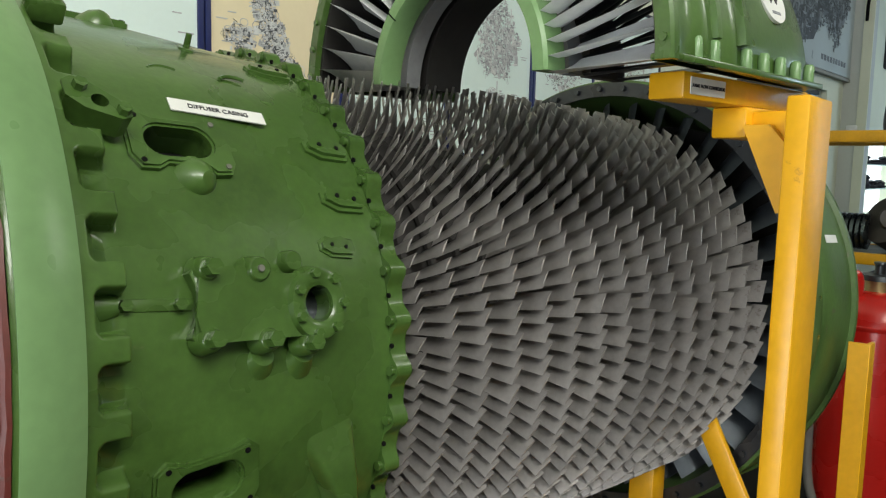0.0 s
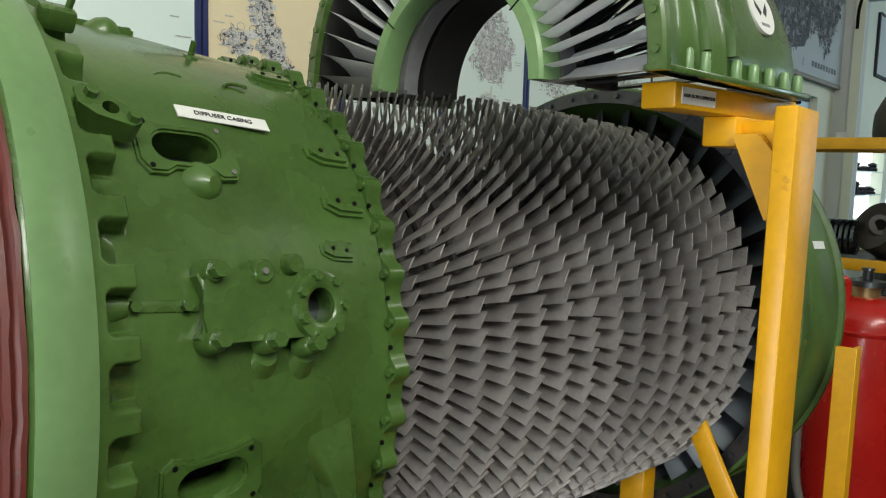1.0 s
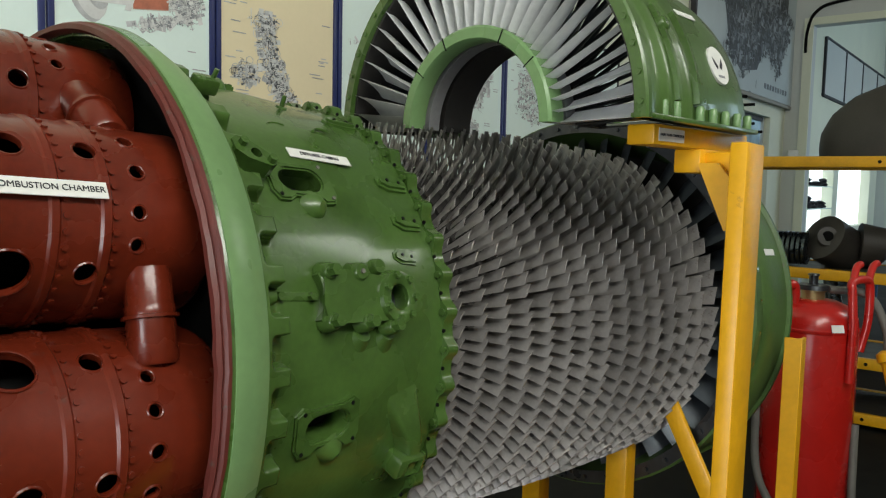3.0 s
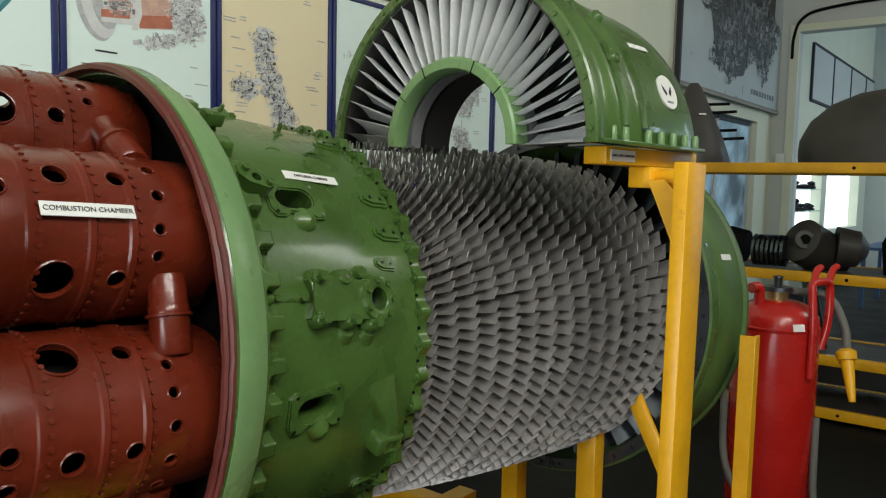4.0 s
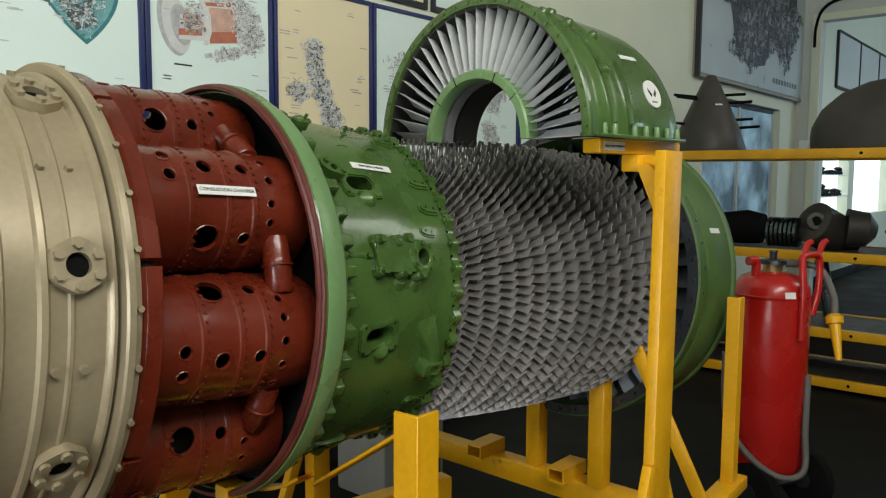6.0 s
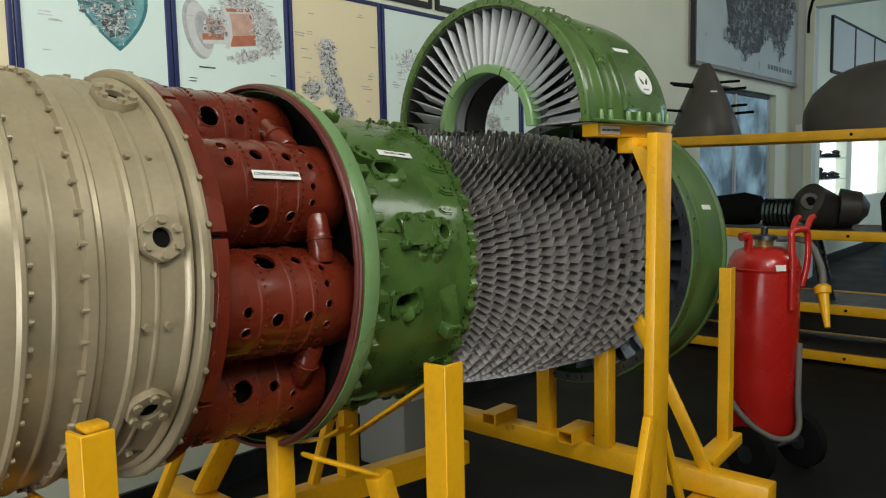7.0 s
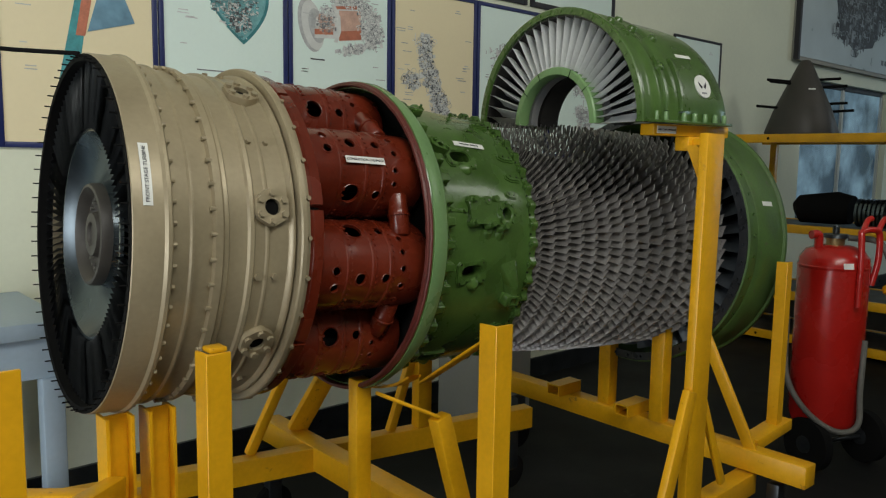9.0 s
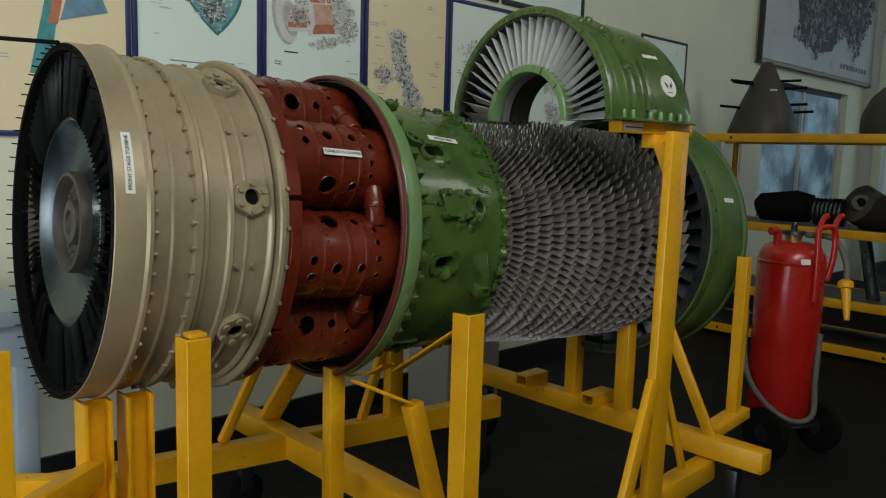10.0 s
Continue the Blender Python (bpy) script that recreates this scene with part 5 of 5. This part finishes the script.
th, m = poster(X[5] + G, X[6] - G, Z0, Z1, PAPER, FRAME_BLUE, "white poster with small grey diagrams in a navy frame", [(-0.05, 0.17, 0.20, 0.07, 0), (0.02, -0.12, 0.2, 0.12, 0)], ((INK_LIGHT, 1.0), (INK, 0.15)), 260, 6, 18)
th, m = poster(X[6] + G, X[7] - G, Z0, Z1, PAPER, FRAME_BLUE, "white poster with a grey engine drawing in a navy frame", [(0.04, 0.14, 0.17, 0.20, 0), (0.0, -0.16, 0.06, 0.04, 0), (0.05, -0.24, 0.08, 0.10, 0), (0.0, -0.36, 0.05, 0.08, 0)], ((INK, 0.6), (INK_LIGHT, 0.8)), 620, 7, 18)
th, m = poster(X[7] + G, X[8] - G, Z0, Z1, PAPER, FRAME_BLUE, "white poster with grey diagrams in a navy frame", [(0.0, 0.1, 0.2, 0.2, 0)], GREYS, 260, 8)
for a, b, s in ((-0.2, 0.72, 11), (0.73, 1.9, 12), (1.91, 2.86, 13), (2.90, 3.85, 14)):
    poster(a, b, 2.635, 3.45, PAPER_TAN if s % 2 else PAPER, LETTER if s > 11 else FRAME_BLUE, "buff technical poster in a black frame" if s % 2 else "white technical poster in a black frame", [(0, 0.05, 0.25, 0.2, 0)], GREYS, 200, s, 10, 0.035)
poster(4.70, 5.48, 1.70, 2.66, PAPER, LETTER, "pale poster in a thin black frame", [(0, 0, 0.2, 0.2, 0)], GREYS, 160, 15, 8, 0.02)
# lettering-free title bars under the drawings stay as bars

# ---- large photograph board ----
board = thing("picture_board", "large blue-grey photograph of an engine on a board", "picture", Matrix.Translation((8.67, WY, 3.48)))
part("backing", box((0, -0.03, 0), (3.52, 0.06, 1.66), None, 0.005), DULL, board)
part("sheet", box((0, -0.064, 0), (3.44, 0.006, 1.58)), PHOTO, board, "blue-grey photographic print", smooth=False)
for sx in (-1, 1):
    part("frame_side", box((sx * 1.75, -0.05, 0), (0.04, 0.05, 1.66)), LETTER, board, smooth=False)
part("frame_rail", box((0, -0.05, -0.82), (3.46, 0.05, 0.03)), DULL, board, smooth=False)
mb = pose(0, -0.0685, 0, 90, 0, 0)
INK_DARK = material("dark_photo_ink", (0.02, 0.022, 0.026), 0.5, 0, 0.5, 10, 60, 0, None, 0.6, 0, 0.7)
INK_SLATE = material("slate_photo_ink", (0.2, 0.22, 0.235), 0.5, 0, 0.4, 10, 60, 0, None, 0.6, 0, 0.5)
INK_MID = material("mid_photo_ink", (0.10, 0.115, 0.13), 0.5, 0, 0.4, 10, 60, 0, None, 0.6, 0, 0.6)
strokes([(0.15, 0.25, 1.25, 0.55, -4), (-0.35, -0.30, 0.55, 0.30, 0), (0.95, -0.02, 0.40, 0.45, 0)], 1500, ((INK_MID, 0.5), (INK_DARK, 0.45), (INK_SLATE, 0.16)), board, mb, 21, 5.0)
flat_shape(board, mb, [(-1.0, 0.75), (-0.95, 0.0), (-0.75, -0.45), (-0.35, -0.60), (0.2, -0.52), (0.45, -0.2), (0.9, -0.28), (1.3, -0.15), (1.35, 0.75)], INK_DARK, 0.0004)
for k in range(9):
    part("caption_bar", box((0.55 + 0.11 * k, -0.0685, -0.66), (0.075, 0.002, 0.06)), INK_MID, board, smooth=False)

# ---- windows and the next hall ----
win = thing("window_1", "bluish glazed window in a dark frame", "window", Matrix(), kind="structure")
for x in (7.27, 8.5, 9.73):
    part("window_frame", box((x, WY + 0.1, 1.725), (0.05, 0.06, 1.55)), WALL_BLUE, win, smooth=False)
for z in (0.975, 2.475):
    part("window_frame", box((8.5, WY + 0.1, z), (2.40, 0.06, 0.05)), LETTER, win, smooth=False)
for x in (7.885, 9.115):
    part("pane", box((x, WY + 0.1, 1.725), (1.17, 0.006, 1.44)), SKY_PANE_BLUE, win, "glass pane with a blotchy blue glow for daylight and reflections", smooth=False)
win2 = thing("window_2", "bright glazed display opening in the next hall", "window", Matrix(), kind="structure")
for x0, x1 in ((11.85, 13.45), (13.8, 16.6)):
    part("pane", box(((x0 + x1) / 2, WY + 0.17, 1.525), (x1 - x0, 0.01, 1.05)), SKY_PANE, win2, "bright daylight pane", smooth=False)
shelf2 = thing("display_shelf", "glass shelves with small dark aircraft parts", "shelf", Matrix.Translation((12.65, WY + 0.05, 0)))
for z in (1.68, 1.34):
    part("board", box((0, 0, z), (1.5, 0.12, 0.015)), PAPER, shelf2, smooth=False)
rnd = random.Random(9)
for z, n0 in ((1.69, 6), (1.35, 5)):
    for k in range(n0):
        w = rnd.uniform(0.07, 0.2)
        h = rnd.uniform(0.06, 0.2)
        o = part("small_part", upright([(0, w * 0.4), (h * 0.3, w * 0.5), (h * 0.5, w * 0.2), (h * 0.8, w * 0.45), (h, w * 0.15)], 12), LETTER)
        o.matrix_world = Matrix.Translation((12.0 + 1.3 * k / n0 + rnd.uniform(0, 0.1), WY + 0.05, z - 0.001))
        tagged(o, "small dark machined part on a glass shelf", "engine part", "parts on the display shelf")
board2 = thing("notice_boards", "row of pale notice boards in thin black frames", "notice boards", Matrix())
for k in range(5):
    x = 12.3 + 1.4 * k
    part("panel", box((x + 0.68, WY - 0.02, 3.45), (1.34, 0.02, 0.80)), WALL_BLUE, board2, smooth=False)
    part("frame", box((x, WY - 0.02, 3.45), (0.05, 0.035, 0.86)), LETTER, board2, smooth=False)
    for z in (3.03, 3.87):
        part("frame", box((x + 0.7, WY - 0.02, z), (1.35, 0.035, 0.04)), LETTER, board2, smooth=False)
cable = tagged(part("wall_cable", tube(curve([(XE - 0.14, 2.48, 3.35), (XE - 0.14, 2.47, 3.62), (XE - 0.14, 2.38, 3.85), (XE - 0.14, 2.1, 3.95), (XE - 0.14, 1.2, 4.0), (XE - 0.14, -1.0, 4.02)], 10), 0.02), BLACK), "black cable along the partition", "cable")
trim = tagged(part("trim", carve(box((XE - 0.13, -0.59, 1.89), (0.03, 6.2, 3.78)), box((XE - 0.13, -0.59, 1.8), (0.1, 5.98, 3.78))), WALL), "cream trim round the opening", "trim", kind="structure")
switch = tagged(part("switch_box", box((XE - 0.15, 2.55, 2.05), (0.06, 0.12, 0.16), None, 0.01), WHITE_GLOSS), "small white switch box", "switch")
table = thing("work_table", "blue steel work table in the next hall", "table", Matrix.Translation((12.6, 1.4, 0)))
TABLE_BLUE = material("blue_table_paint", (0.05, 0.12, 0.25), 0.45)
part("tabletop", box((0, 0, 0.86), (1.6, 0.8, 0.04)), TABLE_BLUE, table, smooth=False)
for x in (-0.7, 0.7):
    for y in (-0.35, 0.35):
        part("leg", box((x, y, 0.42), (0.05, 0.05, 0.84)), TABLE_BLUE, table, smooth=False)
part("stretcher", box((0, -0.35, 0.3), (1.36, 0.04, 0.04)), TABLE_BLUE, table, smooth=False)

# ---- bench beside the wall ----
bench = thing("work_bench", "pale blue painted bench against the wall", "bench", Matrix.Translation((-1.13, 2.27, 0)))
part("worktop", box((0, 0, 0.97), (1.56, 0.72, 0.06), None, 0.006), BENCH, bench)
part("apron", box((0, -0.30, 0.865), (1.48, 0.05, 0.15)), BENCH, bench, smooth=False)
for x in (-0.70, 0.72):
    for y in (-0.31, 0.31):
        part("leg", box((x, y, 0.395), (0.075, 0.075, 0.79), None, 0.006), BENCH, bench)
ped = thing("equipment_case", "grey metal case on the floor behind the stand", "case", Matrix.Translation((2.05, 2.2, 0)))
part("case", box((0, 0, 0.30), (0.45, 0.35, 0.60), None, 0.02), DULL, ped)
part("panel", box((-0.1, -0.178, 0.42), (0.14, 0.01, 0.06)), LABEL, ped, smooth=False)
skirt = tagged(part("baseboard", box((6.5, WY - 0.012, 0.07), (22.0, 0.02, 0.14)), DARK_STEEL, smooth=False), "dark painted skirting", "skirting", kind="structure")
